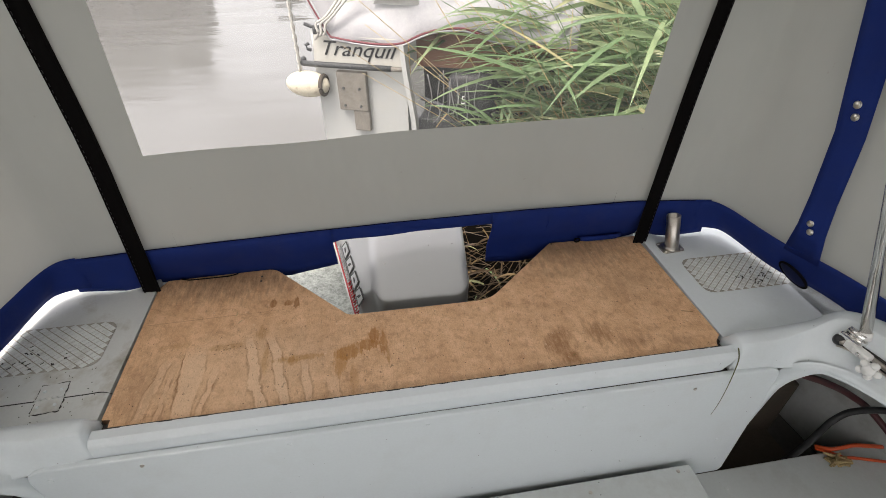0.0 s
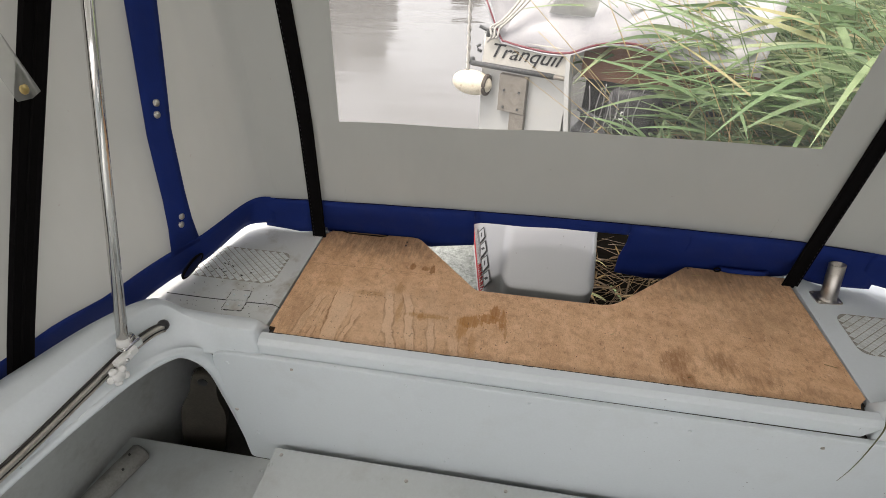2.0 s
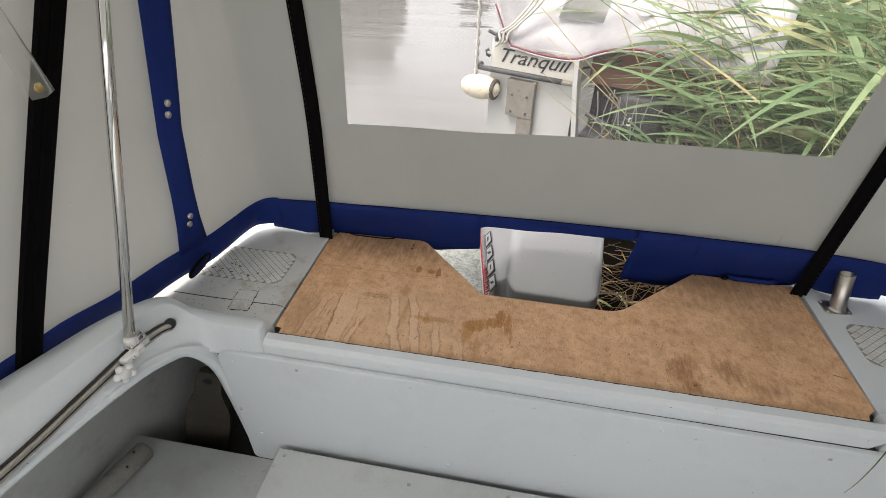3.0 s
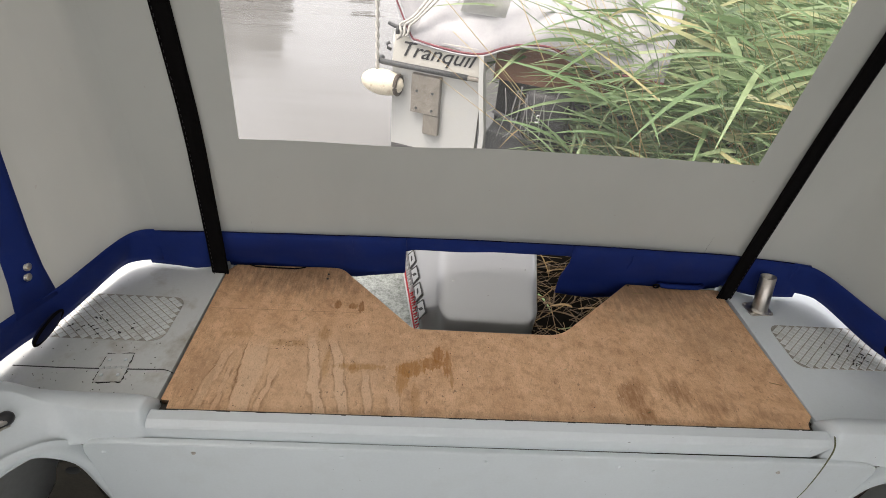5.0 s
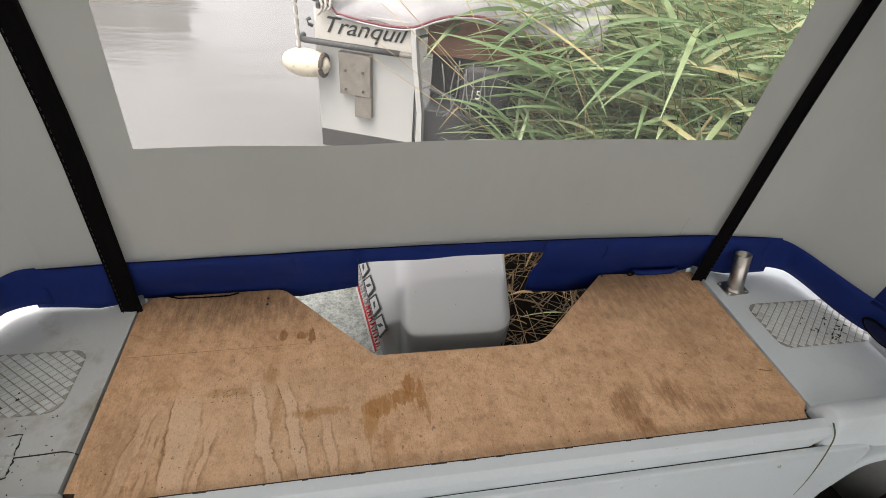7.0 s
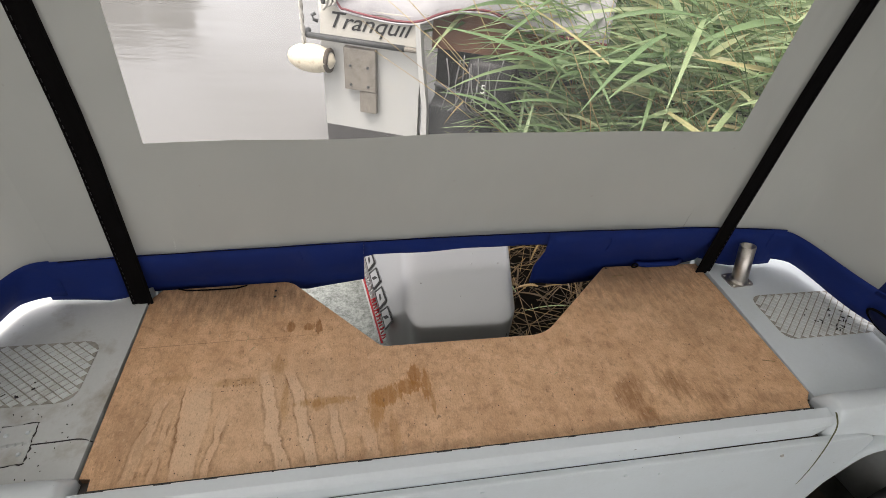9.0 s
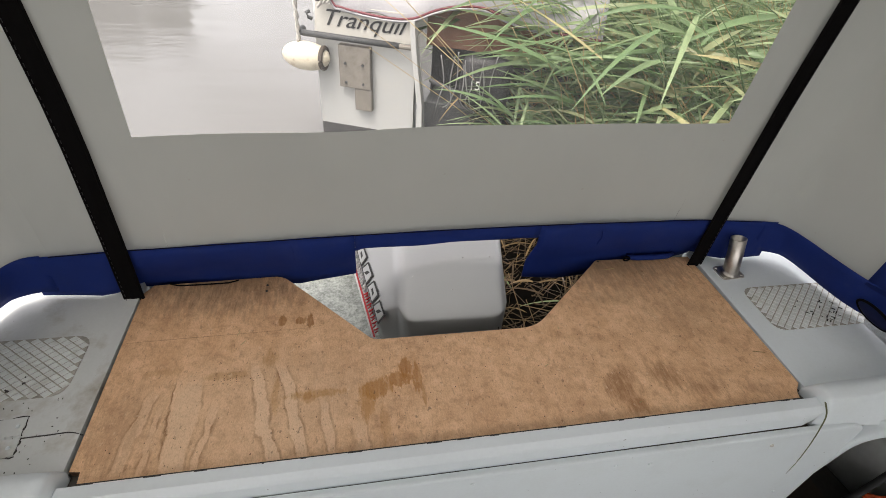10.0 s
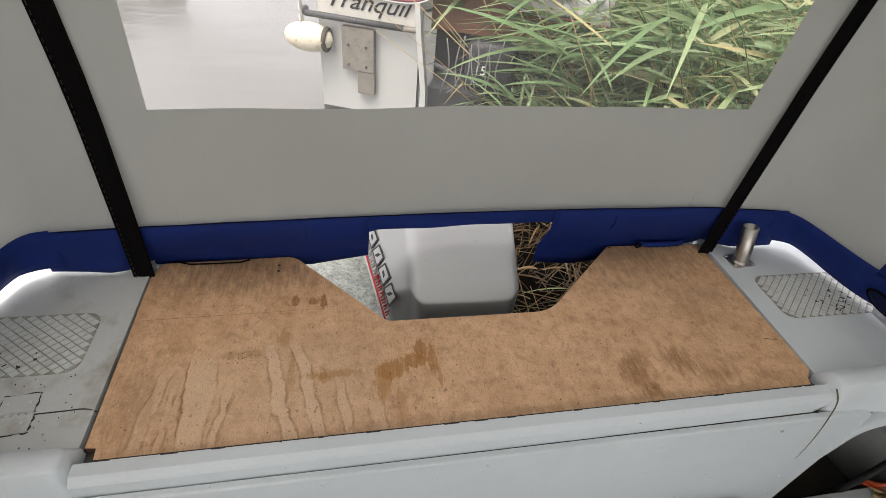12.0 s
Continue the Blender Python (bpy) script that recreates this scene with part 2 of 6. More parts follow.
def make_vinyl(name, haze=0.07, tint=(0.97, 0.975, 0.97)):
    """Clear window vinyl: see-through, a little gloss, milky haze whose patches imitate reflections."""
    m, n, l, p = nodes_of(name)
    v = place(n, l)
    tr = n.new("ShaderNodeBsdfTransparent")
    tr.inputs["Color"].default_value = (*tint, 1)
    gl = n.new("ShaderNodeBsdfGlossy")
    gl.inputs["Roughness"].default_value = 0.06
    fr = n.new("ShaderNodeFresnel")
    fr.inputs["IOR"].default_value = 1.3
    bp = n.new("ShaderNodeBump")
    bp.inputs["Strength"].default_value, bp.inputs["Distance"].default_value = 0.25, 0.01
    l.new(tex_noise(n, l, v, 5, 2), bp.inputs["Height"])
    l.new(bp.outputs[0], gl.inputs["Normal"])
    m1 = n.new("ShaderNodeMixShader")
    l.new(fr.outputs[0], m1.inputs[0])
    l.new(tr.outputs[0], m1.inputs[1])
    l.new(gl.outputs[0], m1.inputs[2])
    ts = n.new("ShaderNodeBsdfTranslucent")
    ts.inputs["Color"].default_value = (0.85, 0.86, 0.85, 1)
    m2 = n.new("ShaderNodeMixShader")
    # uneven haze: the denser patches stand in for pale smudges of reflection
    mr = n.new("ShaderNodeMapRange")
    mr.inputs["To Min"].default_value, mr.inputs["To Max"].default_value = haze * 0.35, haze * 2.2
    l.new(tex_noise(n, l, v, 3.5, 5, 0.6), mr.inputs["Value"])
    l.new(mr.outputs[0], m2.inputs[0])
    l.new(m1.outputs[0], m2.inputs[1])
    l.new(ts.outputs[0], m2.inputs[2])
    l.new(m2.outputs[0], n["Material Output"].inputs["Surface"])
    return m


vinyl = make_vinyl("clear_window_vinyl", HAZE)
vinyl_tab = make_vinyl("clear_strap_vinyl", 0.25)


def make_plywood():
    """Bare weathered plywood: grain along x, damp brown stains, tide marks and specks."""
    m, n, l, p = nodes_of("weathered_plywood")
    flat = place(n, l)
    warp = tex_noise(n, l, place(n, l, (12.0, 3.0, 1.0)), 2.0, 5, 0.6)
    fibre = tex_noise(n, l, place(n, l, (150.0, 22.0, 1.0)), 3.0, 4, 0.6)
    mott = tex_noise(n, l, place(n, l, (12.0, 17.0, 1.0)), 1.8, 8, 0.7)
    col = ramp(n, l, mott, ((0.28, (0.549, 0.307, 0.158)), (0.5, (0.744, 0.447, 0.251)), (0.72, (0.900, 0.590, 0.359))))
    col = mix(n, l, 0.30, col, ramp(n, l, fibre, ((0.3, (0.478, 0.264, 0.133)), (0.7, (0.900, 0.632, 0.388)))))
    col = mix(n, l, 0.25, col, ramp(n, l, warp, ((0.35, (0.601, 0.341, 0.179)), (0.62, (0.900, 0.598, 0.373)))))
    sep = n.new("ShaderNodeSeparateXYZ")
    l.new(flat, sep.inputs[0])
    x, y = sep.outputs[0], sep.outputs[1]

    def spot(cx, cy, rx, ry, edge=0.35, rag=0.9, scale=9.0):
        """A ragged patch: 1 inside, 0 outside."""
        dx = value(n, l, "DIVIDE", value(n, l, "SUBTRACT", x, cx), rx)
        dy = value(n, l, "DIVIDE", value(n, l, "SUBTRACT", y, cy), ry)
        d = value(n, l, "SQRT", value(n, l, "ADD", value(n, l, "MULTIPLY", dx, dx), value(n, l, "MULTIPLY", dy, dy)))
        nz = value(n, l, "SUBTRACT", tex_noise(n, l, place(n, l, (2.0, 0.5, 1), (cx * 7, cy * 3, 0)), scale * 3.4, 8, 0.7), 0.5)
        d = value(n, l, "ADD", d, value(n, l, "MULTIPLY", nz, rag * 2))
        return ramp(n, l, d, ((1 - edge, (1, 1, 1)), (1.0, (0, 0, 0))))

    fleck = ramp(n, l, tex_noise(n, l, place(n, l, (1.0, 1.5, 1.0), (3, 1, 0), (0, 0, 0.9)), 40, 9, 0.75), ((0.58, (0, 0, 0)), (0.72, (1, 1, 1))))
    col = mix(n, l, value(n, l, "MULTIPLY", fleck, 0.30), col, (0.26, 0.14, 0.065))
    blotch = tex_noise(n, l, place(n, l, (7.0, 9.0, 1.0), (9, 4, 0)), 1.0, 7, 0.7)
    col = mix(n, l, 0.32, col, mix(n, l, 1.0, col, ramp(n, l, blotch, ((0.34, (0.58, 0.50, 0.43)), (0.56, (1, 1, 1)), (0.75, (1.0, 1.0, 1.0)))), "MULTIPLY"))
    mid = tex_noise(n, l, place(n, l, (26.0, 22.0, 1.0), (2, 5, 0), (0, 0, 0.4)), 2.0, 10, 0.78)
    col = mix(n, l, 0.50, col, mix(n, l, 1.0, col, ramp(n, l, mid, ((0.36, (0.46, 0.36, 0.28)), (0.51, (1, 1, 1)), (0.62, (1.0, 1.0, 1.0)))), "MULTIPLY"))
    # the pale, washed-out end with run marks and tide lines
    pale = spot(-0.40, 0.10, 0.26, 0.15, 0.5, 0.5, 4.0)
    col = mix(n, l, value(n, l, "MULTIPLY", pale, 0.30), col, (0.70, 0.50, 0.335))
    wander = value(n, l, "SUBTRACT", tex_noise(n, l, place(n, l, (1.0, 0.55, 1.0)), 16, 3, 0.5), 0.5)
    ragged = value(n, l, "SUBTRACT", tex_noise(n, l, place(n, l, (1.0, 0.7, 1.0), (5, 2, 0)), 85, 5, 0.65), 0.5)
    broken = ramp(n, l, tex_noise(n, l, flat, 24, 4), ((0.38, (0.1, 0.1, 0.1)), (0.6, (1, 1, 1))))

    def run(x0, y0, x1, y1, half, pale_amount, line_amount):
        """A pale run of washed-out wood from (x0, y0) down to (x1, y1) with thin dark edges."""
        nonlocal col
        k = (x1 - x0) / (y1 - y0)
        d = value(n, l, "SUBTRACT", x, value(n, l, "ADD", value(n, l, "MULTIPLY", y, k), x0 - k * y0))
        d = value(n, l, "ADD", d, value(n, l, "MULTIPLY", wander, 0.045))
        d = value(n, l, "ADD", d, value(n, l, "MULTIPLY", ragged, 0.010))
        d = value(n, l, "DIVIDE", value(n, l, "ABSOLUTE", d), half)
        ends = value(n, l, "ADD", y, value(n, l, "MULTIPLY", ragged, 0.03))
        up = n.new("ShaderNodeMapRange")
        up.inputs["From Min"].default_value, up.inputs["From Max"].default_value = y0, y0 - 0.03
        l.new(ends, up.inputs["Value"])
        low = n.new("ShaderNodeMapRange")
        low.inputs["From Min"].default_value, low.inputs["From Max"].default_value = y1 - 0.012, y1 + 0.006
        l.new(ends, low.inputs["Value"])
        gate = value(n, l, "MULTIPLY", up.outputs[0], low.outputs[0])
        inside = ramp(n, l, d, ((0.80, (1, 1, 1)), (1.0, (0, 0, 0))))
        w = min(0.4, 0.0022 / half)
        rim = ramp(n, l, value(n, l, "MULTIPLY", d, 0.5), ((0.5 - w * 0.5, (0, 0, 0)), (0.5, (1, 1, 1)), (0.5 + w, (0, 0, 0))))
        col = mix(n, l, value(n, l, "MULTIPLY", value(n, l, "MULTIPLY", inside, gate), pale_amount * 0.62), col, (0.82, 0.60, 0.41))
        col = mix(n, l, value(n, l, "MULTIPLY", value(n, l, "MULTIPLY", value(n, l, "MULTIPLY", rim, broken), gate), min(1.0, line_amount * 1.25)), col, (0.25, 0.115, 0.04))

    run(-0.505, 0.185, -0.498, 0.008, 0.021, 0.65, 0.75)
    run(-0.562, 0.160, -0.575, 0.015, 0.010, 0.40, 0.60)
    run(-0.398, 0.205, -0.352, 0.004, 0.010, 0.80, 0.55)
    run(-0.352, 0.195, -0.302, 0.012, 0.012, 0.80, 0.60)
    run(-0.272, 0.120, -0.258, 0.010, 0.009, 0.60, 0.45)
    run(-0.455, 0.130, -0.462, 0.004, 0.007, 0.45, 0.70)
    run(-0.540, 0.130, -0.545, 0.010, 0.005, 0.25, 0.60)
    run(-0.220, 0.075, -0.205, 0.006, 0.013, 0.35, 0.35)
    # damp brown stains, then broad darker areas; both vary along the fibres
    streaks = ramp(n, l, tex_noise(n, l, place(n, l, (60.0, 7.0, 1.0), (3, 3, 0)), 2.0, 5, 0.65), ((0.36, (0.62, 0.62, 0.62)), (0.54, (1, 1, 1))))
    for cx, cy, rx, ry, amount, tone, soft in (
        (-0.357, 0.303, 0.009, 0.016, 0.8, (0.293, 0.113, 0.015), 0.25),
        (-0.321, 0.298, 0.011, 0.012, 0.8, (0.293, 0.113, 0.015), 0.25),
        (-0.302, 0.296, 0.007, 0.022, 0.85, (0.272, 0.101, 0.014), 0.25),
        (-0.123, 0.161, 0.013, 0.026, 0.85, (0.370, 0.144, 0.021), 0.25),
        (-0.137, 0.135, 0.024, 0.018, 0.8, (0.391, 0.160, 0.025), 0.25),
        (-0.178, 0.118, 0.036, 0.022, 0.8, (0.413, 0.176, 0.029), 0.3),
        (-0.196, 0.092, 0.017, 0.034, 0.65, (0.435, 0.193, 0.034), 0.3),
        (-0.285, 0.120, 0.062, 0.010, 0.6, (0.435, 0.213, 0.048), 0.4),
        (-0.300, 0.113, 0.014, 0.012, 0.55, (0.391, 0.171, 0.028), 0.4),
        (-0.101, 0.138, 0.012, 0.034, 0.75, (0.391, 0.160, 0.025), 0.3),
        (-0.094, 0.095, 0.005, 0.030, 0.6, (0.391, 0.171, 0.034), 0.3),
        (-0.168, 0.040, 0.010, 0.050, 0.4, (0.435, 0.213, 0.055), 0.5),
        (-0.372, 0.205, 0.014, 0.024, 0.55, (0.391, 0.203, 0.059), 0.4),
        (-0.445, 0.176, 0.045, 0.010, 0.45, (0.391, 0.203, 0.059), 0.4),
        (-0.555, 0.196, 0.030, 0.012, 0.4, (0.391, 0.203, 0.059), 0.5),
        (-0.355, 0.125, 0.009, 0.045, 0.5, (0.456, 0.234, 0.069), 0.4),
        (0.285, 0.070, 0.042, 0.055, 0.8, (0.29, 0.13, 0.045), 0.7),
        (0.385, 0.085, 0.040, 0.042, 0.72, (0.29, 0.14, 0.055), 0.7),
        (0.450, 0.050, 0.060, 0.026, 0.65, (0.27, 0.13, 0.055), 0.8),
        (0.30, 0.025, 0.030, 0.022, 0.75, (0.30, 0.13, 0.04), 0.7),
        (0.56, 0.035, 0.05, 0.02, 0.45, (0.28, 0.15, 0.075), 0.8),
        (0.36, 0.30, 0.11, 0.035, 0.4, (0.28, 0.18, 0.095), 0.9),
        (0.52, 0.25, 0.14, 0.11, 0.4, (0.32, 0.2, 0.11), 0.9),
        # broad soft darker areas at the back corners and along the edges
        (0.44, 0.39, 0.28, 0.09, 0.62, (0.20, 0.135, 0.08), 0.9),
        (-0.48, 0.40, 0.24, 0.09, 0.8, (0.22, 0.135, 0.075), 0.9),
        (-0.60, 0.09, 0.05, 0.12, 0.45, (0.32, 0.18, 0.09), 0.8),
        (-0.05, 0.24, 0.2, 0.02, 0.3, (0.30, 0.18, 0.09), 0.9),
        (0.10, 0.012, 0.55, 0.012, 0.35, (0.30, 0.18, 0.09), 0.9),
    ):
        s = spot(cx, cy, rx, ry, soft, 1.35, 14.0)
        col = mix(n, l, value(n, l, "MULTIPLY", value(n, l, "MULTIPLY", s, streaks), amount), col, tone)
    # short dark fibres and small specks
    fibres = ramp(n, l, tex_noise(n, l, place(n, l, (1.0, 0.45, 1.0), (1, 7, 0), (0, 0, 0.25)), 150, 3, 0.6), ((0.635, (0, 0, 0)), (0.67, (1, 1, 1))))
    col = mix(n, l, value(n, l, "MULTIPLY", fibres, 0.42), col, (0.19, 0.095, 0.042))
    lights = ramp(n, l, tex_noise(n, l, place(n, l, (1.0, 0.6, 1.0), (4, 2, 0), (0, 0, 0.6)), 110, 4, 0.6), ((0.62, (0, 0, 0)), (0.70, (1, 1, 1))))
    col = mix(n, l, value(n, l, "MULTIPLY", lights, 0.35), col, (0.86, 0.66, 0.46))
    specks = ramp(n, l, tex_noise(n, l, place(n, l, (1.0, 0.7, 1.0)), 95, 2, 0.5), ((0.68, (0, 0, 0)), (0.715, (1, 1, 1))))
    gate = ramp(n, l, tex_noise(n, l, flat, 7, 3), ((0.47, (0, 0, 0)), (0.6, (1, 1, 1))))
    col = mix(n, l, value(n, l, "MULTIPLY", value(n, l, "MULTIPLY", specks, gate), 0.55), col, (0.09, 0.045, 0.02))
    grain = tex_noise(n, l, place(n, l, (1.0, 0.55, 1.0), (0, 0, 0), (0, 0, 0.3)), 420, 4, 0.7)
    col = mix(n, l, 1.0, col, ramp(n, l, grain, ((0.34, (0.80, 0.775, 0.74)), (0.52, (0.96, 0.955, 0.95)), (0.66, (1.0, 1.0, 1.0)))), "MULTIPLY")
    l.new(col, p.inputs["Base Color"])
    p.inputs["Roughness"].default_value = 0.62
    relief(n, l, p, value(n, l, "ADD", fibre, mott), 0.22, 0.0012)
    return m


plywood = make_plywood()
scored_brown = surface("scored_brown", (0.26, 0.14, 0.07), 0.8, var=0.2)
ply_edge = surface("plywood_edge", (0.10, 0.055, 0.03), 0.8, large=20, fine=300, var=0.4, bump=0.3)


def make_water():
    m, n, l, p = nodes_of("river_water")
    p.inputs["Base Color"].default_value = (0.16, 0.16, 0.155, 1)
    p.inputs["Roughness"].default_value = 0.05
    p.inputs["IOR"].default_value = 1.42
    a = tex_noise(n, l, place(n, l, (0.7, 2.2, 1.0)), 0.9, 3, 0.45)
    b = tex_noise(n, l, place(n, l, (1.0, 2.4, 1.0)), 9, 3, 0.5)
    patch = ramp(n, l, tex_noise(n, l, place(n, l, (0.5, 1.1, 1.0)), 0.8, 3), ((0.42, (0.05, 0.05, 0.05)), (0.62, (1, 1, 1))))
    relief(n, l, p, value(n, l, "ADD", a, value(n, l, "MULTIPLY", value(n, l, "MULTIPLY", b, patch), 0.20)), 0.34, 0.05)
    return m


water_mat = make_water()


def make_leaf(name, tones, veins=((0.03, 0.06, 0.018), (0.20, 0.27, 0.08))):
    """Reed leaves: every blade has its own tone."""
    m, n, l, p = nodes_of(name)
    g = n.new("ShaderNodeNewGeometry")
    col = ramp(n, l, g.outputs["Random Per Island"], tones)
    v = place(n, l)
    col = mix(n, l, 0.35, col, mix(n, l, tex_noise(n, l, v, 30, 4), *veins))
    l.new(col, p.inputs["Base Color"])
    p.inputs["Roughness"].default_value = 0.42
    t = n.new("ShaderNodeBsdfTranslucent")
    l.new(col, t.inputs["Color"])
    mx = n.new("ShaderNodeMixShader")
    mx.inputs[0].default_value = 0.35
    l.new(p.outputs[0], mx.inputs[1])
    l.new(t.outputs[0], mx.inputs[2])
    l.new(mx.outputs[0], n["Material Output"].inputs["Surface"])
    return m


leaf_mat = make_leaf("reed_leaf_green", ((0.0, (0.09, 0.18, 0.075)), (0.25, (0.20, 0.33, 0.16)), (0.55, (0.34, 0.46, 0.25)), (0.88, (0.48, 0.56, 0.32)), (0.98, (0.60, 0.50, 0.27))))
straw_mat = make_leaf("dry_reed_straw", ((0.0, (0.26, 0.17, 0.06)), (0.5, (0.46, 0.34, 0.15)), (1.0, (0.62, 0.52, 0.28))), ((0.16, 0.10, 0.04), (0.55, 0.44, 0.24)))
# darker copy of the dry straw: the shade beside the motor is in its tones
shaded_straw = make_leaf("shaded_reed_straw", ((0.0, (0.03, 0.018, 0.008)), (0.6, (0.075, 0.045, 0.02)), (1.0, (0.34, 0.23, 0.10))), ((0.02, 0.012, 0.006), (0.17, 0.11, 0.05)))
tree_mat = make_leaf("far_tree_foliage", ((0.0, (0.05, 0.055, 0.03)), (0.5, (0.09, 0.085, 0.05)), (1.0, (0.13, 0.10, 0.07))), ((0.03, 0.03, 0.02), (0.12, 0.09, 0.06)))
bark = surface("bark", (0.09, 0.07, 0.05), 0.85, large=5, fine=60, var=0.3, bump=0.5)
boat_white = surface("neighbour_hull_paint", (0.43, 0.44, 0.43), 0.4, large=4, fine=60, var=0.05, bump=0.08, dirt=(0.42, 0.40, 0.34), dirt_amount=0.3)
boat_cream = surface("cream_name_board_paint", (0.52, 0.51, 0.465), 0.4, large=5, fine=90, var=0.04, bump=0.06, dirt=(0.5, 0.47, 0.38), dirt_amount=0.3)
antifoul = surface("dark_antifouling", (0.06, 0.06, 0.06), 0.7, var=0.3)
rubber_rail = surface("dark_rubber_rail", (0.045, 0.048, 0.05), 0.6, var=0.25)
grey_wood = surface("bleached_grey_timber", (0.19, 0.175, 0.15), 0.75, large=18, fine=120, var=0.25, bump=0.4, dirt=(0.1, 0.09, 0.07), dirt_amount=0.5)
cover_cloth = surface("white_boat_cover", (0.34, 0.34, 0.355), 0.5, large=5, fine=60, var=0.16, bump=0.4, dirt=(0.42, 0.41, 0.41), dirt_amount=0.5)
maroon = surface("maroon_piping", (0.16, 0.035, 0.045), 0.6, var=0.2)
brown_ply = surface("brown_stained_ply", (0.22, 0.11, 0.07), 0.5, large=8, fine=90, var=0.25, bump=0.2)
fender_cream = surface("cream_fender_vinyl", (0.62, 0.57, 0.45), 0.35, large=12, fine=90, var=0.12, bump=0.1, dirt=(0.24, 0.17, 0.10), dirt_amount=0.85)
rope_grey = surface("grey_rope", (0.42, 0.41, 0.38), 0.8, large=60, fine=300, var=0.2, bump=0.4)
ob_black = surface("black_outboard_paint", (0.012, 0.0125, 0.014), 0.55, var=0.2)

# ---- cockpit: sole, hull sides, bench front ----
SOLE, SIDE_SOLE, WATER = -0.37, -0.47, -0.74

bm = box(bmesh.new(), (-0.665, -2.3, SOLE - 0.02), (0.64, -0.066, SOLE), 0.004)
tagged(part("floor", bm, floor_paint), "grey painted raised cockpit sole board with screws", "floor", kind="structure")
bm = bmesh.new()
box(bm, (-0.655, -2.3, SIDE_SOLE), (-0.64, -0.07, SOLE - 0.021))
tagged(part("floor_riser", bm, floor_paint), "grey painted riser under the cockpit sole", "floor riser", kind="structure")
bm = box(bmesh.new(), (0.61, -2.3, SIDE_SOLE), (0.63, -0.07, SOLE - 0.021))
tagged(part("floor_riser", bm, floor_paint), "grey painted riser under the cockpit sole", "floor riser", kind="structure")
for s in (-1, 1):
    bm = slab(bmesh.new(), [(0.60, -2.3), (1.36, -2.3), (1.27 if s > 0 else 1.25, -0.35), (1.26 if s > 0 else 1.14, -0.05), (0.60, -0.05)], SIDE_SOLE - 0.02, SIDE_SOLE, 0.003)
    tagged(part("floor_side", mirror(bm, s), floor_paint), "grey painted side sole board beside the raised sole", "floor", kind="structure")
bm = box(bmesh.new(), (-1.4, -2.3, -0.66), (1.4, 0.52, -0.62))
tagged(part("hull_bottom", bm, recess_shade), "dark hull bottom under the cockpit sole", "hull", kind="structure")
for s in (-1, 1):
    wide = 0.13 if s > 0 else 0.0
    # hull side: flares in towards the coaming, runs aft past the bench into the dark
    rows = []
    for y in (-2.35, -1.4, -0.8, -0.4, -0.1, 0.15, 0.45):
        w = 1.13 + wide + 0.10 * min(1.0, max(0.0, (-y + 0.0) / 1.2)) - (0.05 * (y + 0.1) / 0.55 if y > -0.1 else 0)
        rows.append([(w - 0.04 + 0.0, y, -0.64), (w + 0.02, y, -0.47), (w - 0.01, y, -0.3), (w - 0.05 - wide * 0.6, y, -0.12), (w - 0.08 - wide, y, -0.02), (w - 0.09 - wide, y, 0.04)])
    bm = bmesh.new()
    grid_sheet(bm, rows)
    thicken(bm, 0.012)
    tagged(part("hull_side", mirror(bm, s), hull_inner, smooth=True), "pale grey painted inner hull side below the coaming", "hull", kind="structure")
bm = box(bmesh.new(), (-1.2, 0.47, -0.64), (-0.52, 0.50, -0.02))
box(bm, (0.46, 0.47, -0.64), (1.2, 0.50, -0.02))
tagged(part("transom", bm, gelcoat), "grey painted boat transom with outboard cut-out", "transom", kind="structure")
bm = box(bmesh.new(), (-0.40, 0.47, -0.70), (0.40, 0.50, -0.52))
tagged(part("transom_sill", bm, recess_shade), "sill of the outboard cut-out, shade put into its dark colour", "sill", kind="structure")
# unseen wall added behind the camera: only steep daylight gets in over it
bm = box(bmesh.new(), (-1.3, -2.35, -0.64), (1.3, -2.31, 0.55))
tagged(part("wall_light_stop", bm, gelcoat), "plain grey unseen bulkhead, added to cut the low light from the front", "bulkhead", kind="structure")
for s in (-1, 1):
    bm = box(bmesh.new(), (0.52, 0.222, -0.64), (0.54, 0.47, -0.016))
    tagged(part("well_side", mirror(bm, s), recess_shade), "side wall of the motor well, coloured dark for shade", "wall", kind="structure")
# inner wall of the motor well below the plywood, dark to pass for shade
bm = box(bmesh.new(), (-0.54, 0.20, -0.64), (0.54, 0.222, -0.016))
tagged(part("well_wall", bm, recess_shade), "inner wall of the motor well, coloured dark for shade", "wall", kind="structure")

PY = -0.037
bench = thing("stern_bench", (0, PY, -0.47), "grey painted stern bench front with screwed panel and timber rim", "bench")
ORIG_PANEL = rounded([(-0.766, -0.475), (0.775, -0.475), (0.765, -0.036), (-0.766, -0.029)], [0.02, 0.02, 0.035, 0.035])
bm = bmesh.new()
fr = [bm.verts.new((x, PY - 0.012, z)) for x, z in ORIG_PANEL]
bk = [bm.verts.new((x, PY, z)) for x, z in ORIG_PANEL]
front = bm.faces.new(fr)
bm.faces.new(bk[::-1])
for i in range(len(fr)):
    j = (i + 1) % len(fr)
    bm.faces.new((fr[i], bk[i], bk[j], fr[j]))
bmesh.ops.recalc_face_normals(bm, faces=bm.faces)
bmesh.ops.bevel(bm, geom=list(front.edges), offset=0.004, segments=2, affect="EDGES", profile=0.5)
panel = part("panel", bm, gelcoat, bench)


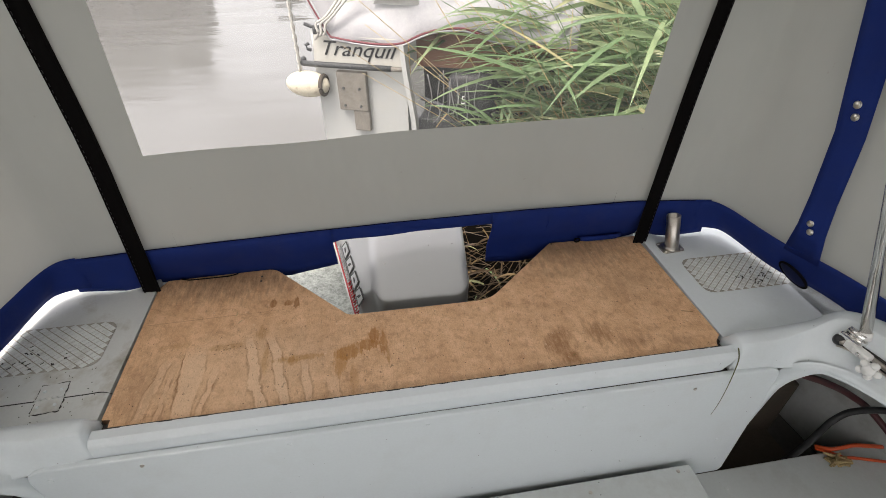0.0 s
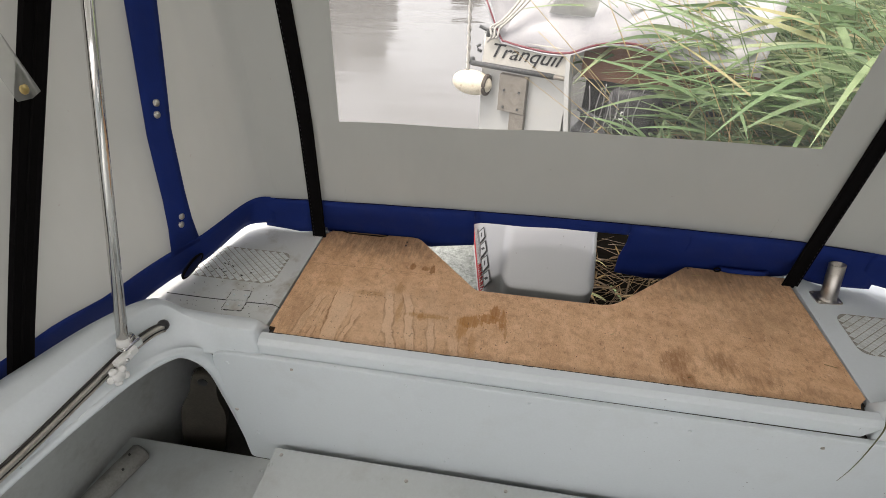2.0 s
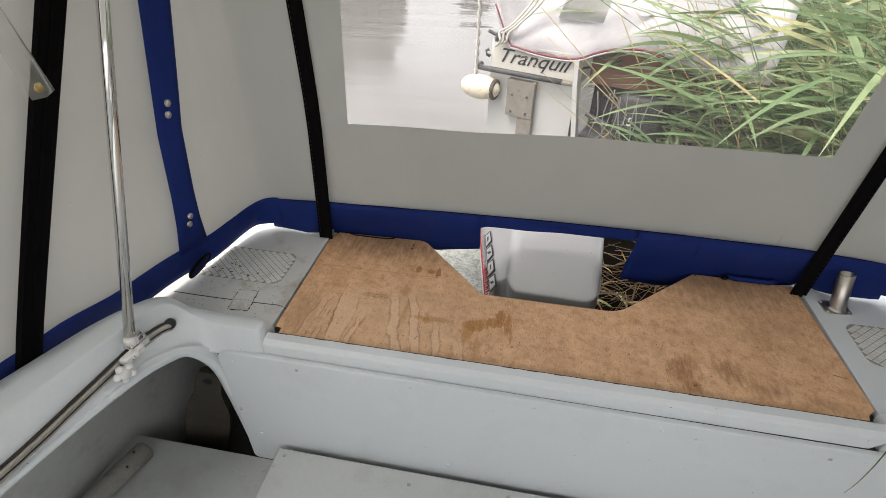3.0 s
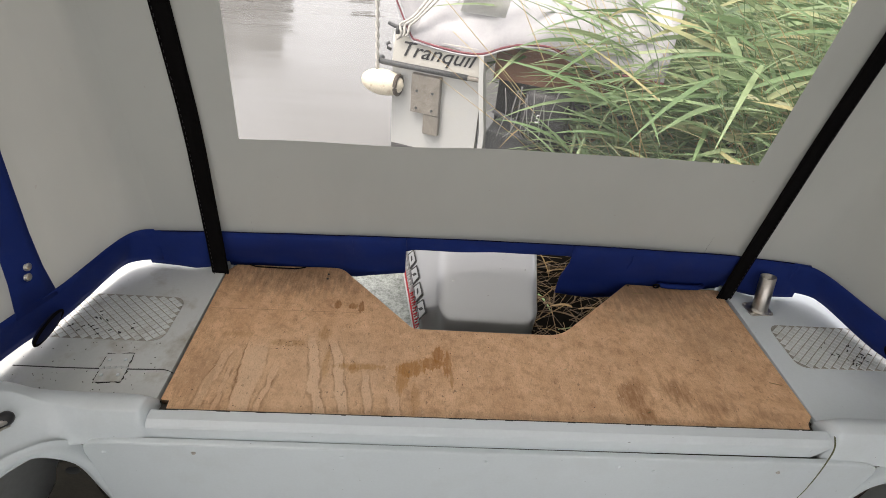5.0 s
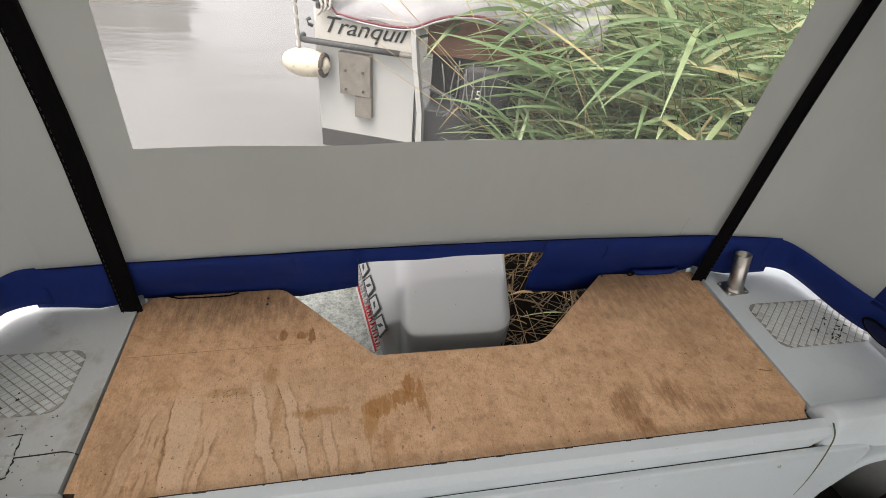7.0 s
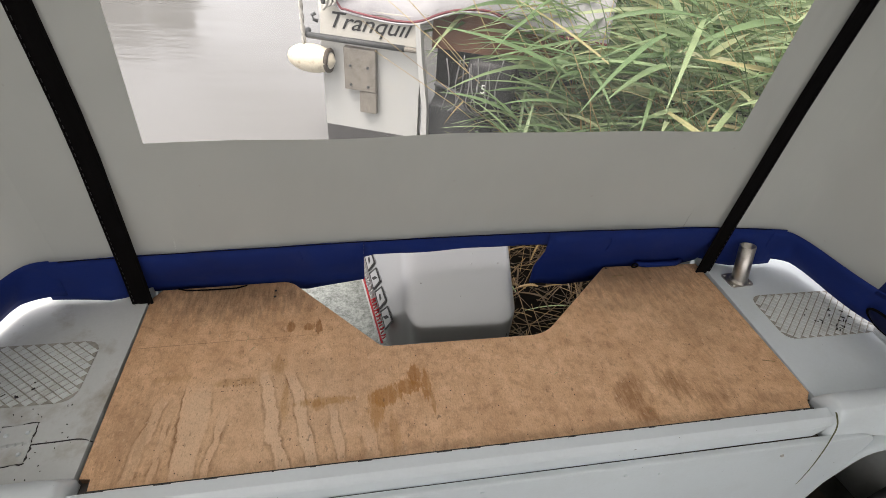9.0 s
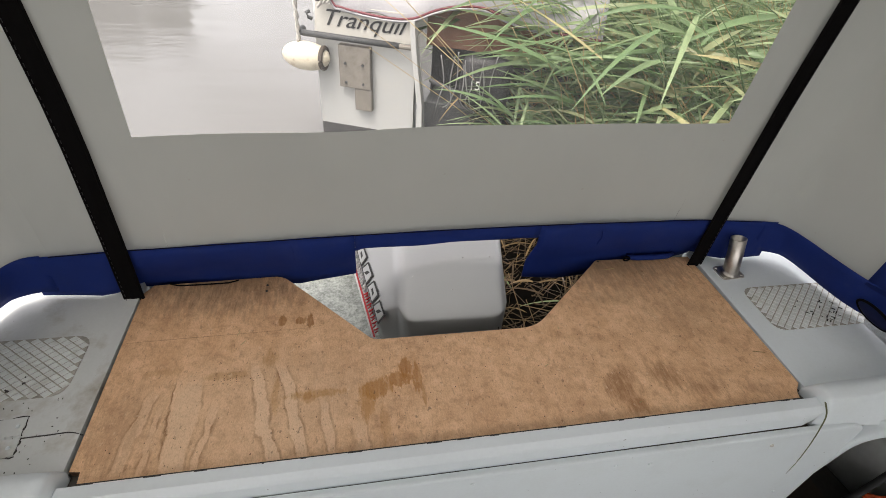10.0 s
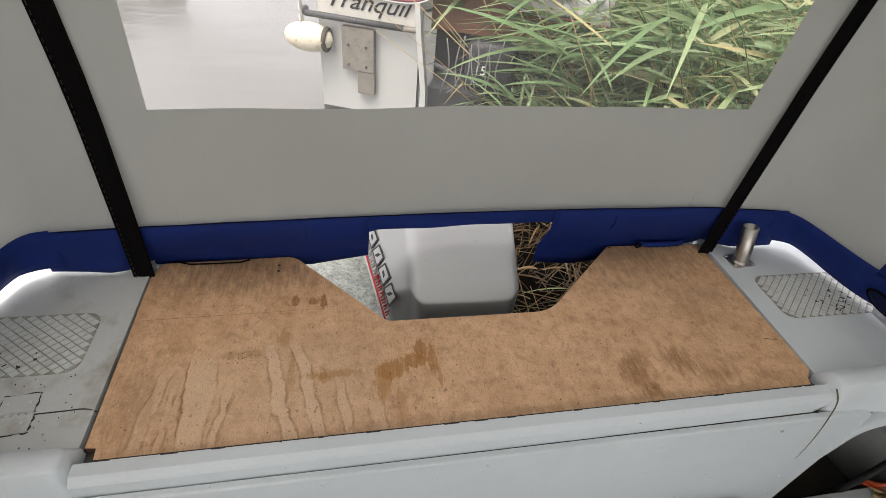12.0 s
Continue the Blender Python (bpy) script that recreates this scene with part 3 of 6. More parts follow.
def screw_head(at, normal, r=0.0045, material=worn_steel, parent=None, name="screw", h=0.0022):
    """A domed screw head with a slot."""
    bm = bmesh.new()
    q = Vector(normal).to_track_quat("Z", "Y").to_matrix().to_4x4()
    m = Matrix.Translation(at) @ q
    bmesh.ops.create_cone(bm, cap_ends=True, segments=12, radius1=r, radius2=r * 0.7, depth=h, matrix=m @ Matrix.Translation((0, 0, h / 2)))
    return part(name, bm, material, parent, smooth=False)


for x, z in ((-0.729, -0.062), (-0.569, -0.055), (-0.718, -0.345), (-0.752, -0.247), (-0.30, -0.055), (-0.028, -0.058), (0.237, -0.064), (0.308, -0.075), (0.562, -0.068), (0.70, -0.30), (0.735, -0.40), (-0.21, -0.34), (0.45, -0.33)):
    screw_head((x, PY - 0.012, z), (0, -1, 0), 0.0055 if x < -0.7 else 0.0042, worn_steel if x in (-0.752, -0.569, 0.562) else gelcoat, bench)

# front rim along the bench: a bevelled plank with pointed ends
bm = bmesh.new()
prof = ((-0.004, -0.012), (-0.004, 0.0085), (-0.023, 0.0085), (-0.032, 0.001), (-0.0345, -0.003), (-0.0350, -0.034), (-0.020, -0.036))
rows = []
for x in (-0.655, -0.648, -0.60, -0.3, 0.0, 0.3, 0.60, 0.618, 0.650):
    if x == -0.655:
        rows.append([(x + 0.004, y + 0.008 * (y < -0.022), z - 0.004 * (z > 0)) for y, z in prof])
    elif x == 0.650:
        # the end is sawn on the skew: the top edge runs further than the foot
        rows.append([(0.652 if z > -0.001 else 0.648 if z > -0.01 else 0.624, y + 0.001 * (y < -0.03), z) for y, z in prof])
    else:
        rows.append([(x, y, z) for y, z in prof])
grid_sheet(bm, [r + [r[0]] for r in rows])
bmesh.ops.remove_doubles(bm, verts=bm.verts, dist=1e-5)
bmesh.ops.holes_fill(bm, edges=[e for e in bm.edges if e.is_boundary])
bmesh.ops.recalc_face_normals(bm, faces=bm.faces)
part("rim_plank", bm, gelcoat, bench, "grey painted timber rim with chipped ends")
bm = bmesh.new()
random.seed(17)
x = -0.60
while x < 0.60:
    w = random.uniform(0.02, 0.11)
    box(bm, (x, -0.0038, 0.0070), (min(0.6, x + w), -0.0026, 0.0078 + random.uniform(0, 0.0004)))
    x += w + random.uniform(0.003, 0.026)
part("paint_edge", bm, decal_white, bench, "chipped white paint along the board edge")["kind"] = "stuff"
bm = box(bmesh.new(), (-0.625, -0.0036, -0.012), (0.625, -0.0003, 0.0075))
part("edge_gap", bm, seam_dark, bench, "dark gap between rim and board")


# ---- aft deck beside the board, with treads ----
def tread(bm, x0, x1, y0, y1, pitch=0.0215):
    """Moulded diamond non-slip: raised lozenges cut by diagonal grooves."""
    w, h = pitch * 0.5, pitch * 0.40
    cx, cy = (x0 + x1) / 2, (y0 + y1) / 2
    rx, ry, rc = (x1 - x0) / 2, (y1 - y0) / 2, 0.03
    j, y = 0, y0 + h
    while y < y1 - h * 0.3:
        x = x0 + w + (w * 1.0 if j % 2 else 0)
        while x < x1 - w * 0.3:
            dx, dy = max(0, abs(x - cx) - (rx - rc)), max(0, abs(y - cy) - (ry - rc))
            if math.hypot(dx, dy) < rc - 0.003:
                g = 0.88
                lo = [bm.verts.new((x + a * w * g, y + b * h * g, 0.0035)) for a, b in ((1, 0), (0, 1), (-1, 0), (0, -1))]
                hi = [bm.verts.new((x + a * w * g * 0.84, y + b * h * g * 0.84, 0.0054)) for a, b in ((1, 0), (0, 1), (-1, 0), (0, -1))]
                bm.faces.new(hi)
                for k in range(4):
                    bm.faces.new((lo[k], lo[(k + 1) % 4], hi[(k + 1) % 4], hi[k]))
            x += w * 2
        y += h
        j += 1
    return bm


def tread_base(bm, x0, x1, y0, y1):
    slab(bm, rounded([(x0, y0), (x1, y0), (x1, y1), (x0, y1)], 0.03), 0.001, 0.0038)
    return bm


tread_paint = surface("worn_tread_paint", (0.60, 0.625, 0.615), 0.5, large=16, fine=200, var=0.10, bump=0.1, dirt=(0.30, 0.28, 0.23), dirt_amount=0.5)
groove_dirt = surface("dirty_tread_groove", (0.33, 0.315, 0.28), 0.7, large=14, fine=130, var=0.3, bump=0.2, dirt=(0.12, 0.11, 0.09), dirt_amount=0.6)
for s in (-1, 1):
    side = "soiled" if s < 0 else "clean"
    deck = thing("aft_deck", (s * 0.8, 0.2, 0), "pale grey moulded aft deck, %s, with diamond non-slip tread" % side, "deck", kind="structure")
    outer = rounded([(0.652, 0.012), (0.70, 0.012), (0.90, 0.012), (1.03, 0.0), (1.01, 0.25), (0.975, 0.47), (0.66, 0.47), (0.651, 0.43)], [0.01, 0, 0, 0.02, 0, 0.02, 0.02, 0.012])
    bm = slab(bmesh.new(), outer, -0.035, 0.002, 0.004)
    part("deck_top", mirror(bm, s), grubby if s < 0 else gelcoat, deck)
    bm = tread_base(bmesh.new(), 0.703, 0.947, 0.163, 0.297)
    part("tread_base", mirror(bm, s), groove_dirt, deck, "dirt-filled grooves of the tread")
    bm = tread(bmesh.new(), 0.70, 0.95, 0.16, 0.30)
    part("tread_lozenges", mirror(bm, s), tread_paint, deck, "raised diamond lozenges")["kind"] = "stuff"
    # black grime packed between the lozenges at the outer end
    bm = bmesh.new()
    random.seed(52 + s)
    for _ in range(26):
        gx, gy = random.gauss(0.865, 0.035), random.gauss(0.195, 0.022)
        if 0.72 < gx < 0.935 and 0.17 < gy < 0.29:
            L = random.uniform(0.0015, 0.005)
            box(bm, (-L, -0.0011, 0.0040), (L, 0.0011, 0.0058), 0, Matrix.Translation((gx, gy, 0)) @ Matrix.Rotation(random.choice((0.675, -0.675)) + random.uniform(-0.1, 0.1), 4, "Z"))
    part("grime", mirror(bm, s), seam_dark, deck, "black grime in the tread")["kind"] = "stuff"
# hatch seam across the soiled deck and its painted-over hinge
bm = bmesh.new()
tube(bm, curve_points([(-0.648, 0.085, 0.0005), (-0.668, 0.091, 0.002), (-0.70, 0.09, 0.0022), (-0.78, 0.088, 0.0022), (-0.86, 0.087, 0.0022), (-0.95, 0.088, 0.0022)]), 0.0012, 6)
tagged(part("hatch_seam", bm, seam_dark), "dirt-filled hatch seam in the soiled aft deck", "seam", kind="structure")
hinge = thing("hinge", (-0.762, 0.09, 0.002), "painted-over butt hinge across the deck seam, paint cracked", "hinge")
turn = Matrix.Translation((-0.762, 0.09, 0)) @ Matrix.Rotation(radians(4), 4, "Z")
for k, (a, b) in enumerate((((-0.026, 0.002), (0.024, 0.036)), ((-0.024, -0.034), (0.026, -0.002)))):
    bm = box(bmesh.new(), (a[0], a[1], 0.0022), (b[0], b[1], 0.0042), 0.001, turn)
    leaf = part("leaf", bm, grubby, hinge)
    bm = bmesh.new()
    random.seed(21 + k)
    corners = [a, (b[0], a[1]), b, (a[0], b[1]), a]
    for (xa, ya), (xb, yb) in zip(corners, corners[1:]):
        line, m = [], 9
        for q in range(m + 1):
            t = q / m
            line.append(turn @ Vector((xa + (xb - xa) * t + random.uniform(-0.0016, 0.0016), ya + (yb - ya) * t + random.uniform(-0.0016, 0.0016), 0.0026)))
        lo = random.randint(0, 2)
        tube(bm, line[lo:], lambda t: 0.0005 + 0.0011 * abs(math.sin(t * 5 + k)), 5)
    part("crack", bm, seam_dark, hinge, "dark cracked paint edge")
    for x in (-0.015, 0.015):
        c = turn @ Vector((x, (a[1] + b[1]) / 2, 0.0042))
        screw_head(c, (0, 0, 1), 0.0035, gelcoat, hinge)
bm = bmesh.new()
for i in range(5):
    rod(bm, turn @ Vector((-0.026 + i * 0.0105, 0, 0.003)), turn @ Vector((-0.017 + i * 0.0105, 0, 0.003)), 0.0032, n=10)
part("knuckle", bm, grubby, hinge, smooth=True)
# rusty stain lines and grime on the soiled side
bm = bmesh.new()
random.seed(3)
for _ in range(60):
    x, y = random.uniform(-0.95, -0.67), random.uniform(0.03, 0.16)
    a = random.uniform(0, 3.1)
    r = random.uniform(0.0005, 0.0014)
    box(bm, (-r, -r * 0.5, 0.0021), (r, r * 0.5, 0.0029), 0, Matrix.Translation((x, y, 0)) @ Matrix.Rotation(a, 4, "Z"))
tagged(part("grit", bm, seam_dark), "dark specks of grit on the soiled deck", "grit", kind="stuff")


# ---- corner mouldings and side coamings ----
# lines along the moulding, from the bench end round the corner and forward: lower lip, track, crease, crest, outer edge
LIP = [(0.646, -0.03, -0.044), (0.668, -0.038, -0.044), (0.745, -0.043, -0.04), (0.785, -0.06, -0.027), (0.812, -0.1, -0.006), (0.836, -0.165, 0.01), (0.86, -0.26, 0.018), (0.907, -0.443, 0.02), (0.975, -0.8, 0.02), (1.03, -1.4, 0.02), (1.05, -2.3, 0.02)]
TRK = [(0.652, -0.029, 0.004), (0.668, -0.035, 0.012), (0.748, -0.036, 0.014), (0.798, -0.039, 0.020), (0.846, -0.062, 0.05), (0.872, -0.13, 0.053), (0.885, -0.25, 0.053), (0.906, -0.435, 0.053), (0.978, -0.79, 0.053), (1.035, -1.4, 0.053), (1.055, -2.3, 0.053)]
CRS = [(0.652, -0.017, 0.020), (0.668, -0.026, 0.0315), (0.75, -0.025, 0.032), (0.812, -0.018, 0.040), (0.862, -0.036, 0.086), (0.886, -0.13, 0.097), (0.917, -0.25, 0.098), (0.962, -0.42, 0.098), (1.03, -0.78, 0.098), (1.085, -1.4, 0.098), (1.1, -2.3, 0.098)]
TOP = [(0.652, 0.004, 0.021), (0.668, 0.010, 0.0325), (0.755, 0.011, 0.033), (0.835, 0.009, 0.040), (0.892, -0.012, 0.082), (0.937, -0.11, 0.104), (0.985, -0.235, 0.105), (1.035, -0.4, 0.105), (1.1, -0.77, 0.105), (1.15, -1.4, 0.105), (1.165, -2.3, 0.105)]
OUT = [(0.646, 0.018, 0.001), (0.66, 0.026, 0.001), (0.76, 0.028, 0.001), (0.85, 0.026, 0.001), (0.92, 0.004, 0.008), (0.965, -0.095, 0.03), (1.012, -0.222, 0.03), (1.06, -0.39, 0.03), (1.125, -0.765, 0.03), (1.175, -1.4, 0.03), (1.19, -2.3, 0.03)]


def coaming_rows():
    """Cross-sections of the moulding, each from the lower lip to the outer edge."""
    lines = [curve_points(k, 6) for k in (LIP, TRK, CRS, TOP, OUT)]
    rows = []
    for lip, trk, crs, top, out in zip(*lines):
        inward = Vector((lip.x - top.x, lip.y - top.y, 0)).normalized()
        rows.append([lip - inward * 0.012 + Vector((0, 0, -0.004)), lip + Vector((0, 0, -0.003)), lip + inward * 0.002, lip + Vector((0, 0, 0.006)), lip.lerp(trk, 0.5), trk, trk.lerp(crs, 0.5), trk.lerp(crs, 0.93), crs + Vector((0, 0, 0.001)), crs.lerp(top, 0.06) + Vector((0, 0, 0.0022)), crs.lerp(top, 0.55) + Vector((0, 0, 0.004)), top, top.lerp(out, 0.12), out, out + Vector((0.0, 0.0, -0.06))])
    return rows


ROWS = coaming_rows()
# inner edge and root of the flange round the opening, from the foot of the bench up and forward
FLANGE_EDGE = [(0.758, -0.045, -0.46), (0.762, -0.045, -0.38), (0.768, -0.046, -0.28), (0.773, -0.049, -0.20), (0.778, -0.056, -0.105), (0.790, -0.076, -0.040), (0.812, -0.102, -0.004), (0.836, -0.165, 0.012), (0.858, -0.26, 0.018), (0.899, -0.443, 0.020), (0.967, -0.80, 0.020), (1.022, -1.4, 0.020)]
FLANGE_ROOT = [(0.745, -0.038, -0.46), (0.745, -0.038, -0.38), (0.745, -0.038, -0.28), (0.746, -0.038, -0.20), (0.750, -0.040, -0.09), (0.770, -0.055, -0.016), (0.808, -0.100, 0.020), (0.848, -0.168, 0.032), (0.872, -0.262, 0.038), (0.906, -0.443, 0.040), (0.975, -0.80, 0.040), (1.032, -1.4, 0.040)]
for s in (-1, 1):
    bm = bmesh.new()
    sections = grid_sheet(bm, ROWS)
    bm.faces.new(sections[0])
    bmesh.ops.recalc_face_normals(bm, faces=bm.faces)
    coaming = thing("side_coaming", (s * 0.95, -0.6, 0), "pale grey moulded side coaming running into the bench corner", "coaming", kind="structure")
    part("moulding", mirror(bm, s), gelcoat, coaming, smooth=True)
    edge, root = curve_points(FLANGE_EDGE, 6), curve_points(FLANGE_ROOT, 6)
    bm = bmesh.new()
    rows = []
    for e, q in zip(edge, root):
        near = q.lerp(e, 0.42)
        rows.append([q.lerp(e, 0.1) + Vector((0.006, 0.004, 0)), near + Vector((0.001, 0.001, 0))] + [near.lerp(e, t) + Vector((-0.002, -0.002, 0.0015)) for t in (0.12, 0.45, 0.8)] + [e, e + Vector((0.003, 0.003, -0.004)), e + Vector((0.012, 0.006, -0.005))])
    grid_sheet(bm, rows)
    part("flange", mirror(bm, s), gelcoat, coaming, "pale rounded flange round the locker opening", smooth=True)
    # sliding track along the inner face
    line = curve_points(TRK, 6)[24:]
    track = thing("sliding_track", (s * 0.88, -0.3, 0.05), "weathered steel sliding track in a dark slot of the coaming", "track")
    bm = bmesh.new()
    grid_sheet(bm, [[p + Vector((-0.0035 - 0.003, -0.002, -0.011)), p + Vector((-0.0055, -0.002, 0.0)), p + Vector((-0.001, -0.002, 0.012))] for p in line])
    thicken(bm, 0.003)
    part("slot", mirror(bm, s), seam_dark, track, "dark slot")
    bm = bmesh.new()
    tube(bm, [p + Vector((-0.008, -0.003, 0.004)) for p in line], 0.0055, 10)
    part("rail", mirror(bm, s), worn_steel, track, smooth=True)
    bm = bmesh.new()
    tube(bm, [p + Vector((-0.009, -0.003, -0.008)) for p in line], 0.0024, 6)
    part("lower_bead", mirror(bm, s), worn_steel, track, smooth=True)
    bm = bmesh.new()
    bmesh.ops.create_uvsphere(bm, u_segments=12, v_segments=8, radius=0.0125, matrix=Matrix.Translation((0.843, -0.060, 0.0525)))
    part("end_cap", mirror(bm, s), black_plastic, track, smooth=True)
    # the sliding clamp, its knob and the canopy pole
    pole = thing("canopy_pole", (s * 0.868, -0.14, 0.06), "polished stainless canopy pole on a sliding deck clamp", "pole", "canopy poles")
    back = 0.062 if s > 0 else 0.0
    c = Vector((0.866 - back * 0.15, -0.135 + back, 0.066))
    along = Vector((0.16, -1.0, 0)).normalized()
    frm = Matrix.Translation(c) @ along.to_track_quat("X", "Z").to_matrix().to_4x4()
    bm = box(bmesh.new(), (-0.022, -0.014, -0.012), (0.022, 0.012, 0.008), 0.004, frm)
    part("clamp", mirror(bm, s), chrome, pole)
    bm = box(bmesh.new(), (-0.002, -0.021, -0.014), (0.026, -0.012, 0.004), 0.003, frm)
    part("bracket", mirror(bm, s), white_plastic, pole)
    bm = box(bmesh.new(), (0.014, -0.026, -0.012), (0.050, -0.006, 0.004), 0.005, frm)
    part("slider", mirror(bm, s), white_plastic, pole)
    screw_head(mirror_point := Vector(((frm @ Vector((0.030, -0.026, -0.004))).x * (1 if s > 0 else -1), (frm @ Vector((0.030, -0.026, -0.004))).y, (frm @ Vector((0.030, -0.026, -0.004))).z)), (-s, 0, 0), 0.0045, steel, pole)
    bm = bmesh.new()
    hub = frm @ Vector((0.062, -0.030, -0.014))
    ax = (frm.to_3x3() @ Vector((0.25, -1, 0.1))).normalized()
    q = ax.to_track_quat("Z", "Y").to_matrix().to_4x4()
    bmesh.ops.create_cone(bm, cap_ends=True, segments=16, radius1=0.013, radius2=0.011, depth=0.014, matrix=Matrix.Translation(hub) @ q)
    for i in range(5):
        a = i * 6.28318 / 5
        bmesh.ops.create_uvsphere(bm, u_segments=10, v_segments=8, radius=0.0078, matrix=Matrix.Translation(hub) @ q @ Matrix.Translation((math.cos(a) * 0.0145, math.sin(a) * 0.0145, 0)))
    part("star_knob", mirror(bm, s), white_plastic, pole, "white plastic star knob", smooth=True)
    a, b = Vector((0.868, -0.143 + back, 0.078)), Vector((0.868, 0.112 + back, 0.70))
    d = (b - a).normalized()
    bm = rod(bmesh.new(), a - d * 0.004, a + d * 0.012, 0.0122, n=20)
    part("collar", mirror(bm, s), white_plastic, pole, smooth=True)
    bm = rod(bmesh.new(), a, a + d * 1.25, 0.0105, n=24)
    part("tube", mirror(bm, s), chrome, pole, smooth=True)
    bm = rod(bmesh.new(), frm @ Vector((-0.016, 0, 0.014)), frm @ Vector((0.016, 0, 0.014)), 0.008, n=14)
    part("pivot", mirror(bm, s), chrome, pole, smooth=True)

# unseen strip outside the canopy, from coaming to hull side, added to stop daylight
for s in (-1, 1):
    bm = bmesh.new()
    rows = []
    for y in (0.47, 0.25, 0.05, -0.1, -0.4, -0.8, -1.4, -2.3):
        inner = float(np.interp(-y, [-0.47, 0.0, 0.1, 0.4, 0.8, 1.4, 2.3], [0.93, 0.925, 0.955, 1.05, 1.12, 1.165, 1.18]))
        outer = 1.05 + 0.10 * min(1.0, max(0.0, -y / 1.2))
        rows.append([(inner, y, -0.008), (max(inner + 0.01, outer), y, -0.008)])
    grid_sheet(bm, rows)
    thicken(bm, 0.01)
    tagged(part("light_stop_deck", mirror(bm, s), grubby), "unseen pale grey strip outside the canopy, added to keep daylight from the bilge", "deck", kind="structure")

# ---- plywood bench board ----
board = thing("bench_board", (0, 0, 0), "weathered bare plywood bench board with damp stains and motor cut-out", "board")
outline = [(-0.627, 0.0), (0.625, 0.0), (0.632, 0.018), (0.650, 0.035), (0.640, 0.424)]
outline += rounded([(0.640, 0.424), (0.386, 0.430), (0.166, 0.232), (-0.178, 0.233), (-0.368, 0.437), (-0.632, 0.430)], [0.0, 0.006, 0.035, 0.012, 0.02, 0.0])[1:]
outline += [(-0.648, 0.405), (-0.645, 0.024), (-0.629, 0.022)]
bm = slab(bmesh.new(), outline, -0.013, 0.0)
bmesh.ops.recalc_face_normals(bm, faces=bm.faces)
for f in bm.faces:
    f.material_index = 0 if f.normal.z > 0.5 else 1
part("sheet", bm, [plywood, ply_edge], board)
for x, y in ((-0.398, 0.410), (-0.398, 0.392), (0.39, 0.425)):
    bm = rod(bmesh.new(), (x, y, -0.002), (x, y, 0.0006), 0.0028, n=10)
    part("nail", bm, seam_dark, board)
bm = bmesh.new()
tube(bm, [(-0.640, 0.272, -0.0002), (-0.52, 0.274, -0.0001), (-0.42, 0.275, -0.0002), (-0.30, 0.277, -0.0003)], 0.0004, 5)
part("scored_line", bm, scored_brown, board, "faint scored line")
random.seed(11)
straw = bmesh.new()
for x, y, L, a in ((0.392, 0.392, 0.028, 0.1), (-0.43, 0.245, 0.012, 0.9), (-0.44, 0.27, 0.01, 1.2), (0.30, 0.03, 0.008, 0.4), (0.21, 0.22, 0.006, 1.3), (0.15, 0.13, 0.009, 0.5), (0.606, 0.118, 0.026, -0.25)):
    rod(straw, (x, y, 0.0015), (x + math.cos(a) * L, y + math.sin(a) * L, 0.0018), 0.0008, n=6)
tagged(part("straw_bits", straw, straw_mat), "pale bits of dry straw lying on the board", "straw", kind="stuff")
# dark specks of dirt, thickest on the washed-out end
random.seed(61)
bm = bmesh.new()
for k in range(150):
    if k < 45:
        x, y = random.gauss(-0.42, 0.035), random.gauss(0.168, 0.008)
    else:
        x, y = random.uniform(-0.62, 0.62), random.uniform(0.01, 0.225)
    r = random.uniform(0.0004, 0.0010)
    box(bm, (-r, -r * 0.7, 0.0), (r, r * 0.7, r * 0.6), 0, Matrix.Translation((x, y, 0)) @ Matrix.Rotation(random.uniform(0, 3.1), 4, "Z"))
tagged(part("dirt_specks", bm, surface("dark_brown_dirt", (0.05, 0.025, 0.012), 0.8, var=0.4)), "dark brown specks of dirt on the plywood", "dirt", kind="stuff")
# ledgers under the board, coloured dark to make the shadow gap
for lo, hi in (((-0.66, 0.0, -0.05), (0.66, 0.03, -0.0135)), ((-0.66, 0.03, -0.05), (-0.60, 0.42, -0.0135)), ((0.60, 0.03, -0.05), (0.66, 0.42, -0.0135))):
    tagged(part("ledger", box(bmesh.new(), lo, hi), recess_shade), "added ledger under the bench board, coloured dark as the shadow gap", "ledger", kind="structure")

# ---- steel socket on the deck ----
sock = thing("pole_socket", (0.708, 0.36, 0.002), "short weathered stainless tube socket on a base plate", "socket")
bm = slab(bmesh.new(), rounded([(0.680, 0.328), (0.744, 0.333), (0.739, 0.380), (0.677, 0.375)], 0.008), 0.002, 0.0052, 0.001, 1)
part("base_plate", bm, worn_steel, sock)
bm = bmesh.new()
foot, top = Vector((0.714, 0.352, 0.004)), Vector((0.702, 0.370, 0.099))
ring = []
q = (top - foot).to_track_quat("Z", "Y").to_matrix().to_4x4()
for at, r in ((foot, 0.0182), (top, 0.0182), (top + Vector((0, 0, 0.0006)), 0.0165), (top, 0.0148), (foot + (top - foot) * 0.5, 0.0148)):
    ring.append([bm.verts.new(at + (q.to_3x3() @ Vector((math.cos(k * 6.28318 / 24) * r, math.sin(k * 6.28318 / 24) * r, 0)))) for k in range(24)])
for a, b in zip(ring, ring[1:]):
    for k in range(24):
        bm.faces.new((a[k], a[(k + 1) % 24], b[(k + 1) % 24], b[k]))
bm.faces.new(ring[-1][::-1])
bmesh.ops.recalc_face_normals(bm, faces=bm.faces)
part("sleeve", bm, worn_steel, sock, smooth=True)
bm = bmesh.new()
bmesh.ops.create_cone(bm, cap_ends=False, segments=24, radius1=0.022, radius2=0.0176, depth=0.006, matrix=Matrix.Translation((0.712, 0.352, 0.008)))
